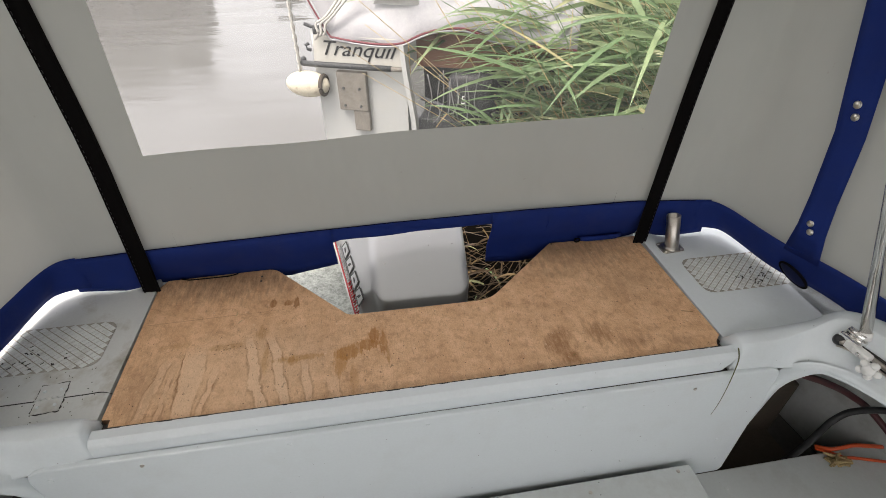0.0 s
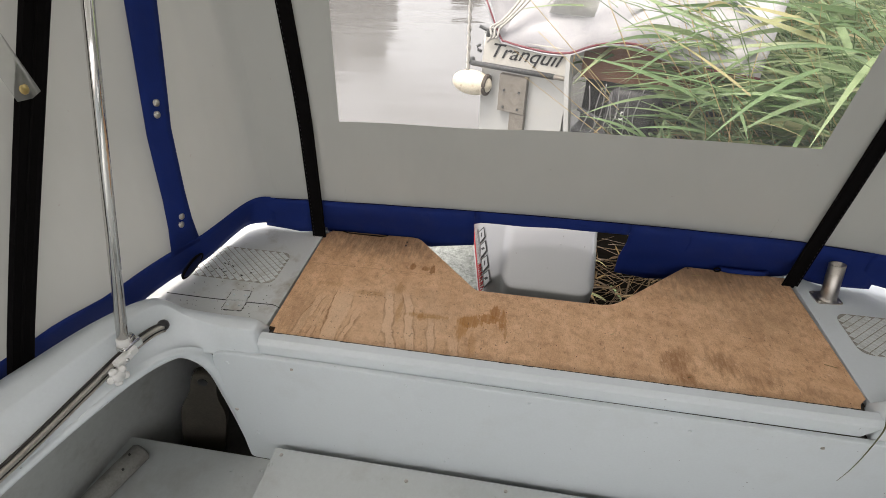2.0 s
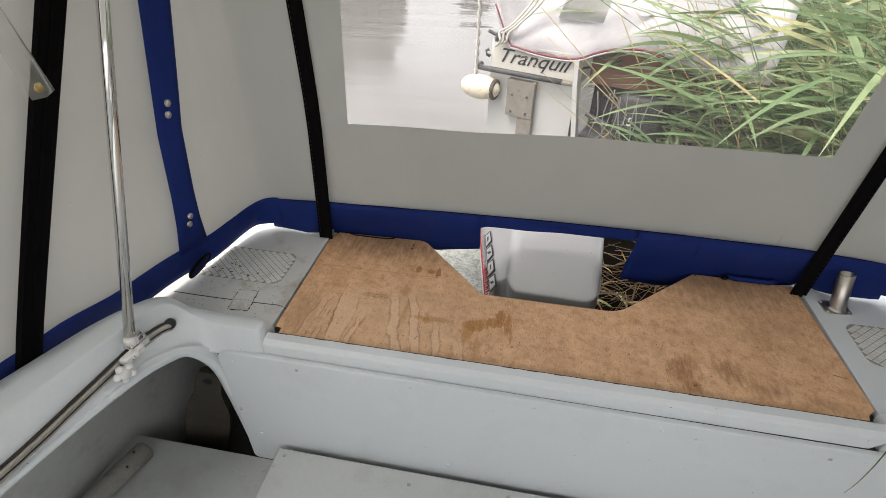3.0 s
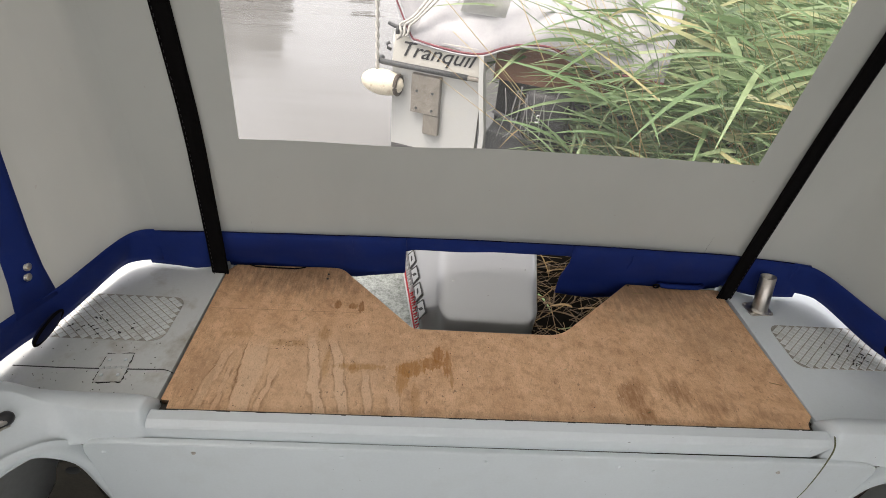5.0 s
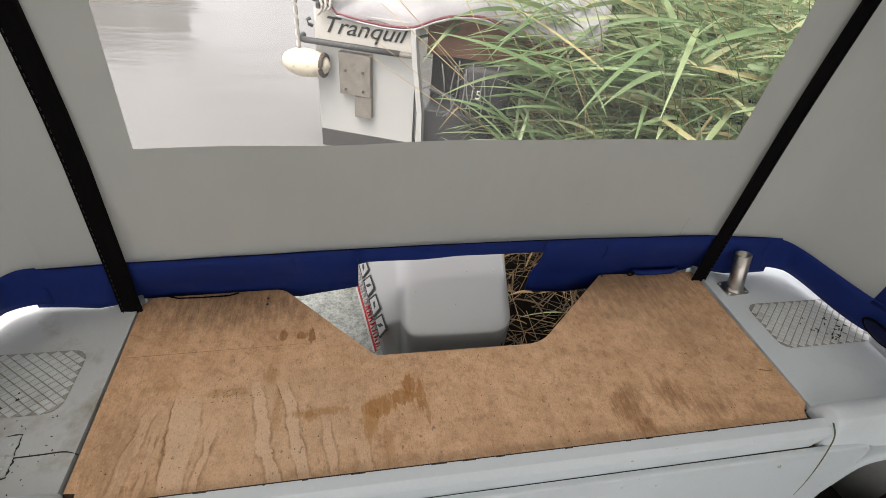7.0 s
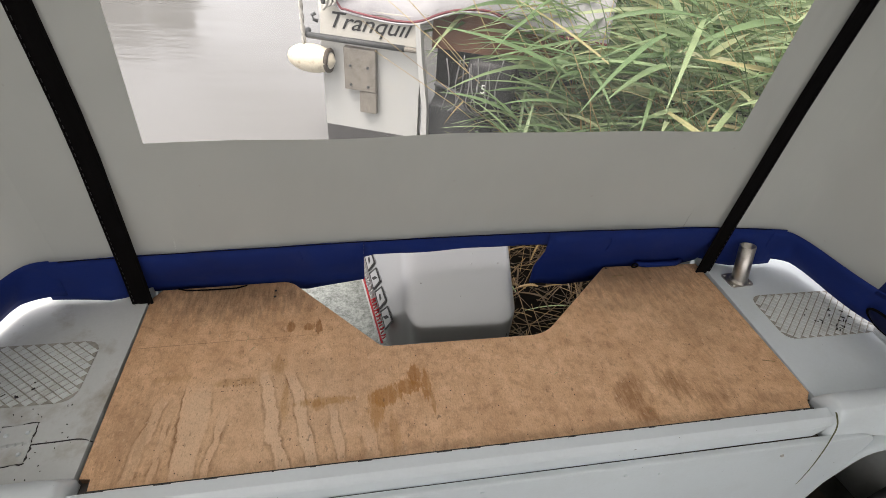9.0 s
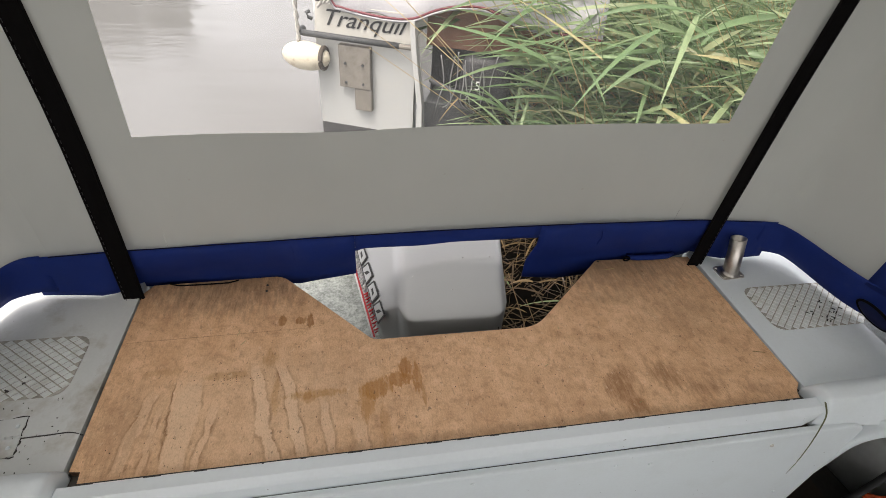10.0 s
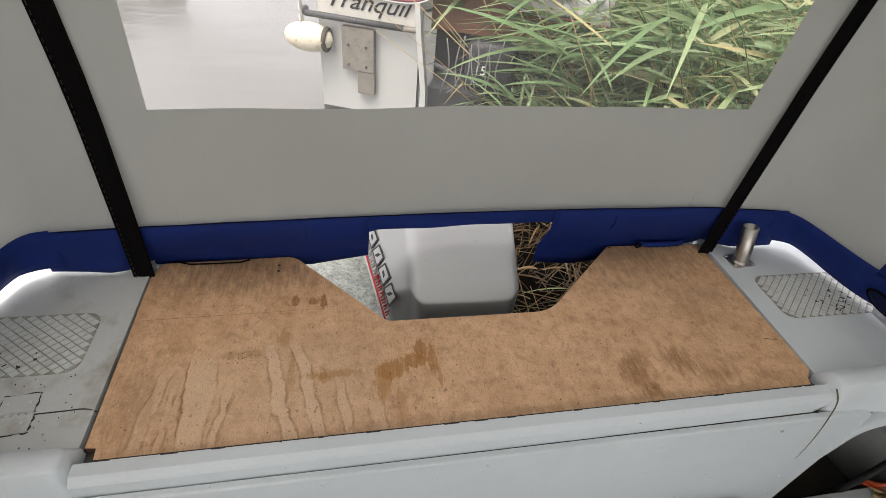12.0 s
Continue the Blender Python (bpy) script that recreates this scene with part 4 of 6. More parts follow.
part("weld", bm, worn_steel, sock, "rust-tinged weld bead", smooth=True)
for x, y in ((0.687, 0.335), (0.736, 0.339), (0.733, 0.374), (0.684, 0.370)):
    screw_head((x, y, 0.0052), (0, 0, 1), 0.0042, worn_steel, sock)

# ---- canopy ----
CY = 0.432          # plane of the aft cloth
SIDE = [(0.79, 0.420), (0.838, 0.412), (0.866, 0.385), (0.884, 0.335), (0.898, 0.27), (0.912, 0.195), (0.935, 0.13), (0.968, 0.0), (1.014, -0.2), (1.06, -0.45), (1.11, -0.75), (1.15, -1.1), (1.17, -1.4)]


def lean(z):
    """How far the side cloth leans in at a height."""
    return 0.075 * max(0.0, z - 0.1)


def side_line(steps=5):
    return curve_points([(x, y, 0) for x, y in SIDE], steps)


def side_x(y):
    """Half-width of the side cloth at a place along the boat."""
    pts = sorted((p.y, p.x) for p in side_line(4))
    return float(np.interp(y, [a for a, _ in pts], [b for _, b in pts]))


canopy = thing("canopy", (0, 0.43, 0.1), "grey-lined boat canopy with clear aft window, zipped up", "canopy")
WX, WZ0, WZ1 = 0.55, 0.367, 0.86
ZT = 1.12


def aft_y(x, z):
    """Slight billow of the aft cloth."""
    return CY - 0.012 + 0.004 * math.sin(x * 5.0 + 0.6) - 0.045 * max(0.0, z - 0.12) * (1 - 0.5 * z) + 0.0025 * math.sin(x * 17 + z * 6)


def skew(x, z):
    """The window leans a little to one side with height."""
    k = max(0.0, 1 - (abs(x) - WX) / 0.12) if abs(x) > WX else 1.0
    u = min(1.0, max(0.0, 0.5 + x / WX / 2))
    return x + k * ((-0.011 + 0.042 * (z - 0.36)) * (1 - u) + (0.010 + 0.063 * (z - 0.377)) * u)


def window_sag(x):
    """The lower window edge waves a little."""
    return 0.0175 * x + 0.004 * (1 - (x / WX) ** 2) + 0.0013 * math.sin(x * 11 + 1)


xs_left = np.linspace(-0.79, -WX, 8)
xs_mid = np.linspace(-WX, WX, 33)
xs_right = np.linspace(WX, 0.79, 8)
bm = bmesh.new()
for xs, z0, z1, mid in ((xs_left, 0.095, ZT, 0), (xs_right, 0.095, ZT, 0), (xs_mid, 0.095, WZ0, 1), (xs_mid, WZ1, ZT, 2)):
    rows = []
    for t in np.linspace(0, 1, 12):
        row = []
        for x in xs:
            lo, hi = z0, z1
            if mid == 1:
                hi = z1 + window_sag(x)
            z = lo + (hi - lo) * t
            row.append((skew(x, z), aft_y(x, z), z))
        rows.append(row)
    grid_sheet(bm, rows)
bmesh.ops.remove_doubles(bm, verts=bm.verts, dist=1e-4)
part("aft_cloth", bm, canvas, canopy, smooth=True)
bm = bmesh.new()
grid_sheet(bm, [[(skew(x, WZ0 + (WZ1 - WZ0) * t), aft_y(x, WZ0 + (WZ1 - WZ0) * t) + 0.002, (WZ0 + window_sag(x) - 0.012) * (1 - t) + (WZ1 + 0.01) * t) for x in np.linspace(-WX - 0.01, WX + 0.01, 25)] for t in np.linspace(0, 1, 9)])
pane = part("window_pane", bm, vinyl, canopy, "clear, slightly hazy vinyl window", smooth=True)
pane.visible_shadow = False
for s in (-1, 1):
    bm = bmesh.new()
    rows = []
    line = side_line()
    for z in np.linspace(0.07, ZT, 16):
        row = []
        for i, p in enumerate(line):
            fold = (0.008 * (1 + math.sin(p.y * 24 + z * 2.2 + s)) + 0.004 * (1 + math.sin(p.y * 47 + 1.3 + z * 4))) * min(1, z * 1.6)
            row.append((p.x - lean(z) * min(1, i / 14) + fold * min(1, max(0, i - 8) / 8), p.y + (aft_y(0.79 * s, z) - 0.420) * max(0, 1 - i / 20), z))
        rows.append(row)
    grid_sheet(bm, rows)
    part("side_cloth", mirror(bm, s), canvas, canopy, smooth=True)
# added roof of the same cloth, out of view; its length sets the daylight inside
bm = bmesh.new()
rows = []
for t in np.linspace(0, 1, 12):
    y = 0.36 - t * 2.02
    w = 0.77 + 0.24 * min(1, t * 2.2)
    rows.append([(w * u, y, ZT - 0.01 + 0.10 * (1 - u * u) + 0.06 * math.sin(t * 3.14)) for u in np.linspace(-1, 1, 13)])
grid_sheet(bm, rows)
tagged(part("ceiling", bm, canvas, smooth=True), "unseen roof of canopy cloth, added and sized to shape the daylight", "canopy roof", kind="structure")

def skirt_top(x):
    """Upper edge of the aft skirt."""
    return float(np.interp(x, [-0.84, -0.62, -0.4, -0.2, 0.0, 0.25, 0.61, 0.84], [0.110, 0.1205, 0.127, 0.133, 0.1365, 0.138, 0.134, 0.114]))


# blue skirt along the foot of the canopy
skirt = thing("canopy_skirt", (0, 0.42, 0), "navy blue canvas skirt with motor cut-out, wrinkled at the corners", "skirt")


def skirt_low(x):
    """Lower edge of the aft skirt."""
    pts = ((-0.86, 0.012), (-0.70, 0.004), (-0.66, -0.010), (-0.38, -0.03), (-0.337, -0.036), (-0.225, -0.012), (-0.2049, -0.008), (-0.2048, 0.092), (-0.19, 0.098), (0.0, 0.101), (0.2066, 0.101), (0.2068, -0.056), (0.30, -0.064), (0.39, -0.05), (0.64, -0.010), (0.70, 0.004), (0.86, 0.012))
    for (a, za), (b, zb) in zip(pts, pts[1:]):
        if a <= x <= b:
            return za + (zb - za) * (x - a) / (b - a)
    return 0.012


bm = bmesh.new()
for x0, x1, count in ((-0.83, -0.2049, 30), (-0.2048, 0.2066, 22), (0.2068, 0.83, 30)):
    rows = []
    for t in (0, 0.12, 0.3, 0.5, 0.7, 0.85, 1.0):
        row = []
        for x in np.linspace(x0, x1, count):
            lo, hi = skirt_low(x), skirt_top(x)
            z = lo + (hi - lo) * t
            wob = 0.006 * math.sin(x * 13 + t * 2.5) * (1 - t) + 0.003 * math.sin(x * 31 + t * 4) * (1 - t * 0.6) + 0.009 * noise.noise((x * 9 + t * 1.5, t * 2.0, 4.0)) * (1 - 0.7 * t)
            tuck = 0.040 * min(1.0, max(0.0, (0.085 - z) / 0.085)) * min(1.0, max(0.0, (0.71 - abs(x)) / 0.05))
            row.append((x, CY - 0.026 + tuck + wob * 0.5, z))
        rows.append(row)
    grid_sheet(bm, rows)
thicken(bm, 0.002)
part("aft_skirt", bm, blue_cloth, skirt, smooth=True)
bm = bmesh.new()
tube(bm, [(x, CY - 0.029, skirt_top(x)) for x in np.linspace(-0.78, 0.78, 50)], 0.0009, 6)
part("hem", bm, black_web, skirt, "dark stitched upper hem", smooth=True)
for x in (-0.335, 0.36):
    bm = tube(bmesh.new(), [(x, CY - 0.029, 0.115), (x + 0.003, CY - 0.029, 0.095), (x + 0.001, CY - 0.022, 0.070)], 0.0012, 6)
    part("seam", bm, blue_cloth, skirt)
for s in (-1, 1):
    bm = bmesh.new()
    line = [p for p in side_line(6) if p.x > 0.812]
    rows = []
    for t in (0, 0.2, 0.5, 0.8, 1.0):
        row = []
        for i, p in enumerate(line):
            hi = 0.113 - 0.003 * min(1, i / 10) + 0.004 * math.sin(p.y * 14 + 1) + 0.02 * min(1, max(0, -p.y - 0.05) / 0.1)
            lo = 0.020 + 0.005 * math.sin(p.y * 19) + (0.03 if p.y < 0.0 else 0)
            z = lo + (hi - lo) * t
            crease = 0.012 * math.sin(p.y * 30 + 0.5) * (1 - abs(2 * t - 1)) * max(0, 1 - abs(p.y - 0.36) * 7)
            row.append((p.x - 0.016 - abs(crease) + 0.026 * (1 - t) * min(1, i / 8), p.y - 0.012 * max(0, 1 - i / 14), z))
        rows.append(row)
    grid_sheet(bm, rows)
    thicken(bm, 0.002)
    part("side_skirt", mirror(bm, s), blue_cloth, skirt, smooth=True)

def strap_x(z, s):
    """Half-width at which the aft strap runs, side by side a little different."""
    return float(np.interp(z, [0.0, 0.37, 0.65, 1.1], [0.661, 0.648, 0.652, 0.655])) if s < 0 else 0.640 + 0.050 * z


# black webbing straps down the aft cloth, blue straps and black zips on the sides
for s in (-1, 1):
    strap = thing("black_strap", (s * 0.67, 0.41, 0.0), "black zip tape with raised edges running down the canopy", "strap", "canopy straps")
    bm = bmesh.new()
    rows = []
    for z in np.linspace(-0.004, 1.1, 14):
        f = (z + 0.004) / 1.1
        cx = strap_x(z, s)
        w = 0.0205 - 0.002 * f
        y = aft_y(cx, max(z, 0.12)) - 0.024 + 0.012 * min(1.0, max(0.0, z) / 0.45)
        rows.append([(cx - w, y + 0.002, z), (cx - w * 0.86, y - 0.002, z), (cx - w * 0.72, y, z), (cx, y - 0.0015, z), (cx + w * 0.72, y, z), (cx + w * 0.86, y - 0.002, z), (cx + w, y + 0.002, z)])
    grid_sheet(bm, rows)
    thicken(bm, 0.003)
    part("tape", mirror(bm, s), black_web, strap)
    bm = bmesh.new()
    for z in np.linspace(0.0, 1.09, 90):
        cx = strap_x(z, s)
        d = 0.0275 - 0.012 * min(1.0, z / 0.45)
        box(bm, (cx + 0.0120, aft_y(cx, max(z, 0.12)) - d - 0.001, z), (cx + 0.0130, aft_y(cx, max(z, 0.12)) - d, z + 0.006))
    part("stitching", mirror(bm, s), decal_black, strap, "line of black stitches")["kind"] = "stuff"

    band = thing("blue_strap", (s * 0.905, 0.16, 0.1), "navy canvas strap with two pairs of dull snap studs", "strap", "canopy straps")
    bm = bmesh.new()
    rows = []
    for z in np.linspace(0.095, 1.1, 14):
        f = (z - 0.1)
        y = 0.158 + 0.05 * f + 0.10 * max(0, f - 0.3)
        w = 0.027 + 0.12 * max(0, 0.1 - f) + 0.03 * max(0, f - 0.3)
        rows.append([(side_x(y + k * w) - lean(z) - 0.014, y + k * w, z) for k in (-1, -0.5, 0, 0.5, 1)])
    grid_sheet(bm, rows)
    thicken(bm, 0.0025)
    part("band", mirror(bm, s), blue_cloth, band, smooth=True)
    for y, z in ((0.168, 0.187), (0.162, 0.167), (0.182, 0.465), (0.177, 0.441)):
        x = side_x(y) - lean(z) - 0.018
        bm = bmesh.new()
        bmesh.ops.create_uvsphere(bm, u_segments=14, v_segments=8, radius=0.0078, matrix=Matrix.Translation((x, y, z)) @ Matrix.Diagonal((0.45, 1, 1, 1)))
        bmesh.ops.create_cone(bm, cap_ends=True, segments=14, radius1=0.0086, radius2=0.008, depth=0.002, matrix=Matrix.Translation((x + 0.0025, y, z)) @ Matrix.Rotation(radians(90), 4, "Y"))
        part("snap_stud", mirror(bm, s), nickel, band, "dull nickel snap stud", smooth=True)

    loop = thing("skirt_tab", (s * 0.886, 0.13, 0.03), "dark blue padded cloth tab at the skirt edge", "tab")
    bm = bmesh.new()
    bmesh.ops.create_uvsphere(bm, u_segments=18, v_segments=12, radius=1, matrix=Matrix.Translation((0.897, 0.14, 0.056)) @ Matrix.Rotation(radians(-24), 4, "Y") @ Matrix.Diagonal((0.009, 0.044, 0.023, 1)))
    part("pad", mirror(bm, s), navy_dark, loop, smooth=True)
    bm = bmesh.new()
    tube(bm, [Matrix.Translation((0.894, 0.14, 0.056)) @ Matrix.Rotation(radians(-24), 4, "Y") @ Vector((0, 0.044 * math.cos(a), 0.023 * math.sin(a))) for a in np.linspace(0, 6.28318, 28)], 0.003, 6)
    part("binding", mirror(bm, s), black_web, loop, smooth=True)

    zipband = thing("side_zip", (s * 0.985, -0.2, 0.1), "wide black zip tape down the canopy side", "strap", "canopy straps")
    bm = bmesh.new()
    rows = []
    for z in np.linspace(0.06, 1.1, 12):
        f = z - 0.1
        y = -0.237 + 0.46 * f
        rows.append([(side_x(y + k) - lean(z) - 0.016 - up, y + k, z) for k, up in ((-0.024, 0), (-0.021, 0.003), (-0.017, 0), (0, 0), (0.017, 0), (0.021, 0.003), (0.024, 0))])
    grid_sheet(bm, rows)
    thicken(bm, 0.003)
    part("tape", mirror(bm, s), black_web, zipband)
    for off, rad, nm, mt in ((0.0, 0.0022, "zip_coil", black_web), (-0.0205, 0.0014, "edge_binding", black_web), (0.0205, 0.0014, "edge_binding", black_web)):
        bm = tube(bmesh.new(), [(side_x(-0.237 + 0.46 * (z - 0.1) + off) - lean(z) - 0.0205, -0.237 + 0.46 * (z - 0.1) + off, z) for z in np.linspace(0.06, 1.1, 24)], rad, 6)
        part(nm, mirror(bm, s), mt, zipband, smooth=True)

# clear tab with a brass stud, hanging by the zip
tab = thing("clear_tab", (-0.897, -0.05, 0.55), "clear vinyl strap end with a brass snap, hanging loose", "strap tab")
bm = bmesh.new()
rows = []
for t in np.linspace(0, 1, 10):
    w = 0.019 + 0.004 * t
    c = Vector((-0.875, -0.13, 0.86)).lerp(Vector((-0.897, -0.056, 0.555)), t)
    rows.append([c + Vector((0, -w + 0.0, 0.002)), c + Vector((0.004, 0, 0)), c + Vector((0, w, 0.004))])
grid_sheet(bm, rows)
part("strip", bm, vinyl_tab, tab, smooth=True)
bm = bmesh.new()
bmesh.ops.create_uvsphere(bm, u_segments=14, v_segments=8, radius=0.0085, matrix=Matrix.Translation((-0.893, -0.062, 0.572)) @ Matrix.Diagonal((0.4, 1, 1, 1)))
part("stud", bm, surface("aged_brass", (0.52, 0.40, 0.18), 0.35, 1.0, var=0.2), tab, "aged brass snap", smooth=True)

# lacing cords where the skirt meets the board
for x0, x1, z in ((-0.60, -0.46, 0.004), (0.47, 0.595, 0.009)):
    lace = bmesh.new()
    tube(lace, [(x0, 0.430, z - 0.002), (x0 + 0.02, 0.421, z), ((x0 + x1) / 2, 0.419, z + 0.001), (x1 - 0.02, 0.421, z), (x1, 0.430, z - 0.002)], 0.0016 if x0 < 0 else 0.007, 8, 1.0)
    tagged(part("hem_cord", lace, black_web if x0 < 0 else blue_cloth, smooth=True), "rolled cord of the skirt hem at the board edge", "cord")
bm = bmesh.new()
tube(bm, [(0.462 + 0.008 * math.cos(a), 0.418, 0.010 + 0.006 * math.sin(a)) for a in np.linspace(0, 6.28, 16)], 0.002, 6)
tagged(part("eyelet", bm, black_web, smooth=True), "black eyelet in the skirt hem", "eyelet")

# ---- outboard motor in the well ----
motor = thing("outboard_motor", (-0.02, 0.5, -0.3), "silver outboard motor cowl with black and red side decals, tilted", "outboard motor")
TILT = radians(35)
base = Matrix.Translation((0.012, 0.318, -0.040)) @ Matrix.Rotation(radians(-1.5), 4, "Z") @ Matrix.Rotation(TILT, 4, "X")
# local: x across, y up the slope, z out of the top face; front edge at y = 0


def cowl_ring(y, top_w, bot_w, drop, low, n=18, crown=0.004):
    """One cross-section of the cowl: crowned top, rounded shoulders, flared sides."""
    pts = []
    r, rl = 0.030, 0.045
    for k in range(n + 1):
        u = k / n
        x = -(top_w + 0.018 - rl) + u * (2 * top_w + 0.018 - r - rl)
        pts.append((x, crown * (1 - (2 * u - 1) ** 2)))
    right = [(top_w - r + r * math.sin(a), -r + r * math.cos(a)) for a in np.linspace(0.3, 1.35, 6)]
    right += [(top_w + (bot_w - top_w) * t, -r * 0.8 - (drop - r) * t) for t in (0.15, 0.4, 0.7, 1.0)]
    left = [(-(top_w + 0.018 - rl) - rl * math.sin(a), -rl + rl * math.cos(a)) for a in np.linspace(0.2, 1.0472, 6)]
    x0, z0 = left[-1]
    # the flank ends along a line that rises towards the front
    reach = max(0.05, 0.098 + 0.46 * y)
    left += [(x0 - 0.5 * d * reach, z0 - 0.866 * d * reach) for d in (0.25, 0.5, 0.75, 1.0)]
    left += [(x0 - 0.5 * reach + 0.03, z0 - 0.866 * reach - 0.03)]
    out = []
    for x, z in left[::-1] + pts + right:
        r = 0.05 if x > 0 else 0.035
        k = min(r, max(0.0, abs(x) - (top_w - r)))
        back = (r - math.sqrt(max(0.0, r * r - k * k))) * min(1.0, max(0.0, (0.13 - y) / 0.11))
        out.append((x, y + back, z + low))
    return out


rings = [
    (-0.1240, 0.114, 0.122, 0.150, -0.128), (-0.0920, 0.118, 0.128, 0.165, -0.088), (-0.0560, 0.1225, 0.133, 0.195, -0.046), (-0.0240, 0.125, 0.138, 0.22, -0.0125), (-0.0160, 0.126, 0.139, 0.23, -0.0045), (-0.0110, 0.1265, 0.140, 0.235, -0.0008), (-0.0080, 0.127, 0.140, 0.235, 0.0008), (-0.0020, 0.127, 0.141, 0.235, 0.0012),
    (0.0080, 0.127, 0.141, 0.235, 0.0004), (0.022, 0.127, 0.142, 0.235, 0.0), (0.047, 0.127, 0.144, 0.235, 0.0), (0.06, 0.127, 0.146, 0.235, 0.0), (0.14, 0.127, 0.152, 0.235, 0.0), (0.24, 0.127, 0.154, 0.235, 0.0), (0.32, 0.125, 0.150, 0.235, -0.002), (0.37, 0.112, 0.140, 0.235, -0.012), (0.385, 0.095, 0.12, 0.235, -0.04)]
bm = bmesh.new()
rows = [[base @ Vector(p) for p in cowl_ring(*r)] for r in rings]
vs = grid_sheet(bm, rows)
bm.faces.new(vs[0])
bm.faces.new(vs[-1][::-1])
bmesh.ops.recalc_face_normals(bm, faces=bm.faces)
inv = base.inverted()
for f in bm.faces:
    c = inv @ f.calc_center_median()
    f.material_index = 1 if c.z < -0.19 else 0
part("cowl", bm, [silver, silver_dark], motor, "silver cowl with darker lower skirt", smooth=True)
bm = bmesh.new()
box(bm, (-0.125, -0.012, -0.255), (0.125, 0.36, -0.222), 0.01, base)
part("lower_pan", bm, silver_dark, motor)
bm = bmesh.new()
box(bm, (-0.07, 0.12, -0.62), (0.07, 0.30, -0.25), 0.03, base)
part("leg", bm, silver_dark, motor)
# flank plate that carries the decals
flank = base @ Matrix.Translation((-0.126, 0.0, 0)) @ Matrix.Rotation(radians(30), 4, "Y")


def flank_part(name, outline, lift, material, label=""):
    """A flat decal on the cowl's flank; outline in metres up the slope and across it."""
    bm = bmesh.new()
    top = [bm.verts.new(flank @ Vector((-lift, y, z))) for y, z in outline]
    low = [bm.verts.new(flank @ Vector((-lift + 0.0012, y, z))) for y, z in outline]
    bm.faces.new(top)
    bm.faces.new(low[::-1])
    for i in range(len(top)):
        j = (i + 1) % len(top)
        bm.faces.new((top[i], low[i], low[j], top[j]))
    bmesh.ops.recalc_face_normals(bm, faces=bm.faces)
    return part(name, bm, material, motor, label)


def flank_line(name, pts, lift, r, material, label=""):
    """A thin painted line on the flank."""
    bm = tube(bmesh.new(), [flank @ Vector((-lift, y, z)) for y, z in pts], r, 5)
    return part(name, bm, material, motor, label)


# outlined angular shapes, red and white script strokes, stripes; all run parallel to the flank's lower edge
def fz(y, off):
    return -(0.052 + off) - 0.46 * (y + 0.015)


for i in range(4):
    y, w = 0.004 + i * 0.052, 0.046
    lean_in = 0.010
    shape = [(y + lean_in, fz(y, -0.002)), (y + w + lean_in * 0.4, fz(y + w, -0.002)), (y + w - 0.004, fz(y + w, 0.032)), (y - 0.006, fz(y, 0.032))]
    flank_part("decal_outline", shape, 0.0030, decal_black, "black outline shape")
    c = (sum(p[0] for p in shape) / 4, sum(p[1] for p in shape) / 4)
    flank_part("decal_fill", [(c[0] + (a - c[0]) * 0.80, c[1] + (b - c[1]) * 0.76) for a, b in shape], 0.0036, silver)
    flank_part("decal_slot", [(c[0] + (a - c[0]) * (0.34 if i % 2 else 0.16), c[1] + (b - c[1]) * (0.20 if i % 2 else 0.52)) for a, b in shape], 0.0042, decal_black, "black slot shape")
random.seed(14)
for y0, y1, mt, nm in ((-0.02, 0.075, decal_red, "red"), (0.09, 0.21, decal_white, "white")):
    y = y0
    while y < y1:
        w = random.uniform(0.008, 0.014)
        flank_line("lettering_bar", [(y, fz(y, 0.056)), (y + w * 0.4, fz(y, 0.040 + random.uniform(0, 0.005))), (y + w * 0.6, fz(y, 0.054)), (y + w, fz(y, 0.043)), (y + w * 0.8, fz(y, 0.060))], 0.0030, 0.0021, mt, nm + " lettering bar")
        y += w + 0.005
flank_part("stripe", [(-0.03, fz(-0.03, 0.062)), (0.30, fz(0.30, 0.062)), (0.30, fz(0.30, 0.069)), (-0.03, fz(-0.03, 0.069))], 0.0030, decal_red, "red stripe")
flank_part("stripe", [(-0.03, fz(-0.03, 0.071)), (0.30, fz(0.30, 0.071)), (0.30, fz(0.30, 0.077)), (-0.03, fz(-0.03, 0.077))], 0.0030, decal_white, "white stripe")
# bars of lettering on the front of the cowl
for i in range(9):
    x = -0.055 + i * 0.018
    shape = [(x, -0.043), (x + 0.013, -0.043), (x + 0.013, -0.029), (x, -0.029)]
    bm = bmesh.new()
    for k in range(4):
        (xa, ya), (xb, yb) = shape[k], shape[(k + 1) % 4]
        rod(bm, base @ Vector((xa, ya, -0.0355 + (ya + 0.036) * 0.98)), base @ Vector((xb, yb, -0.0355 + (yb + 0.036) * 0.98)), 0.0011, n=5)
    part("lettering_bar", bm, decal_black, motor, "black outlined lettering bar")
random.seed(5)
bm = bmesh.new()
for _ in range(5):
    p = base @ Vector((random.uniform(-0.1, 0.1), random.uniform(0.02, 0.17), 0.0065))
    bmesh.ops.create_uvsphere(bm, u_segments=8, v_segments=5, radius=random.uniform(0.0008, 0.0018), matrix=Matrix.Translation(p) @ Matrix.Rotation(TILT, 4, "X") @ Matrix.Diagonal((1, 1, 0.45, 1)))
tagged(part("water_drops", bm, chrome, smooth=True), "rain drops on the silver cowl", "drops", kind="stuff")

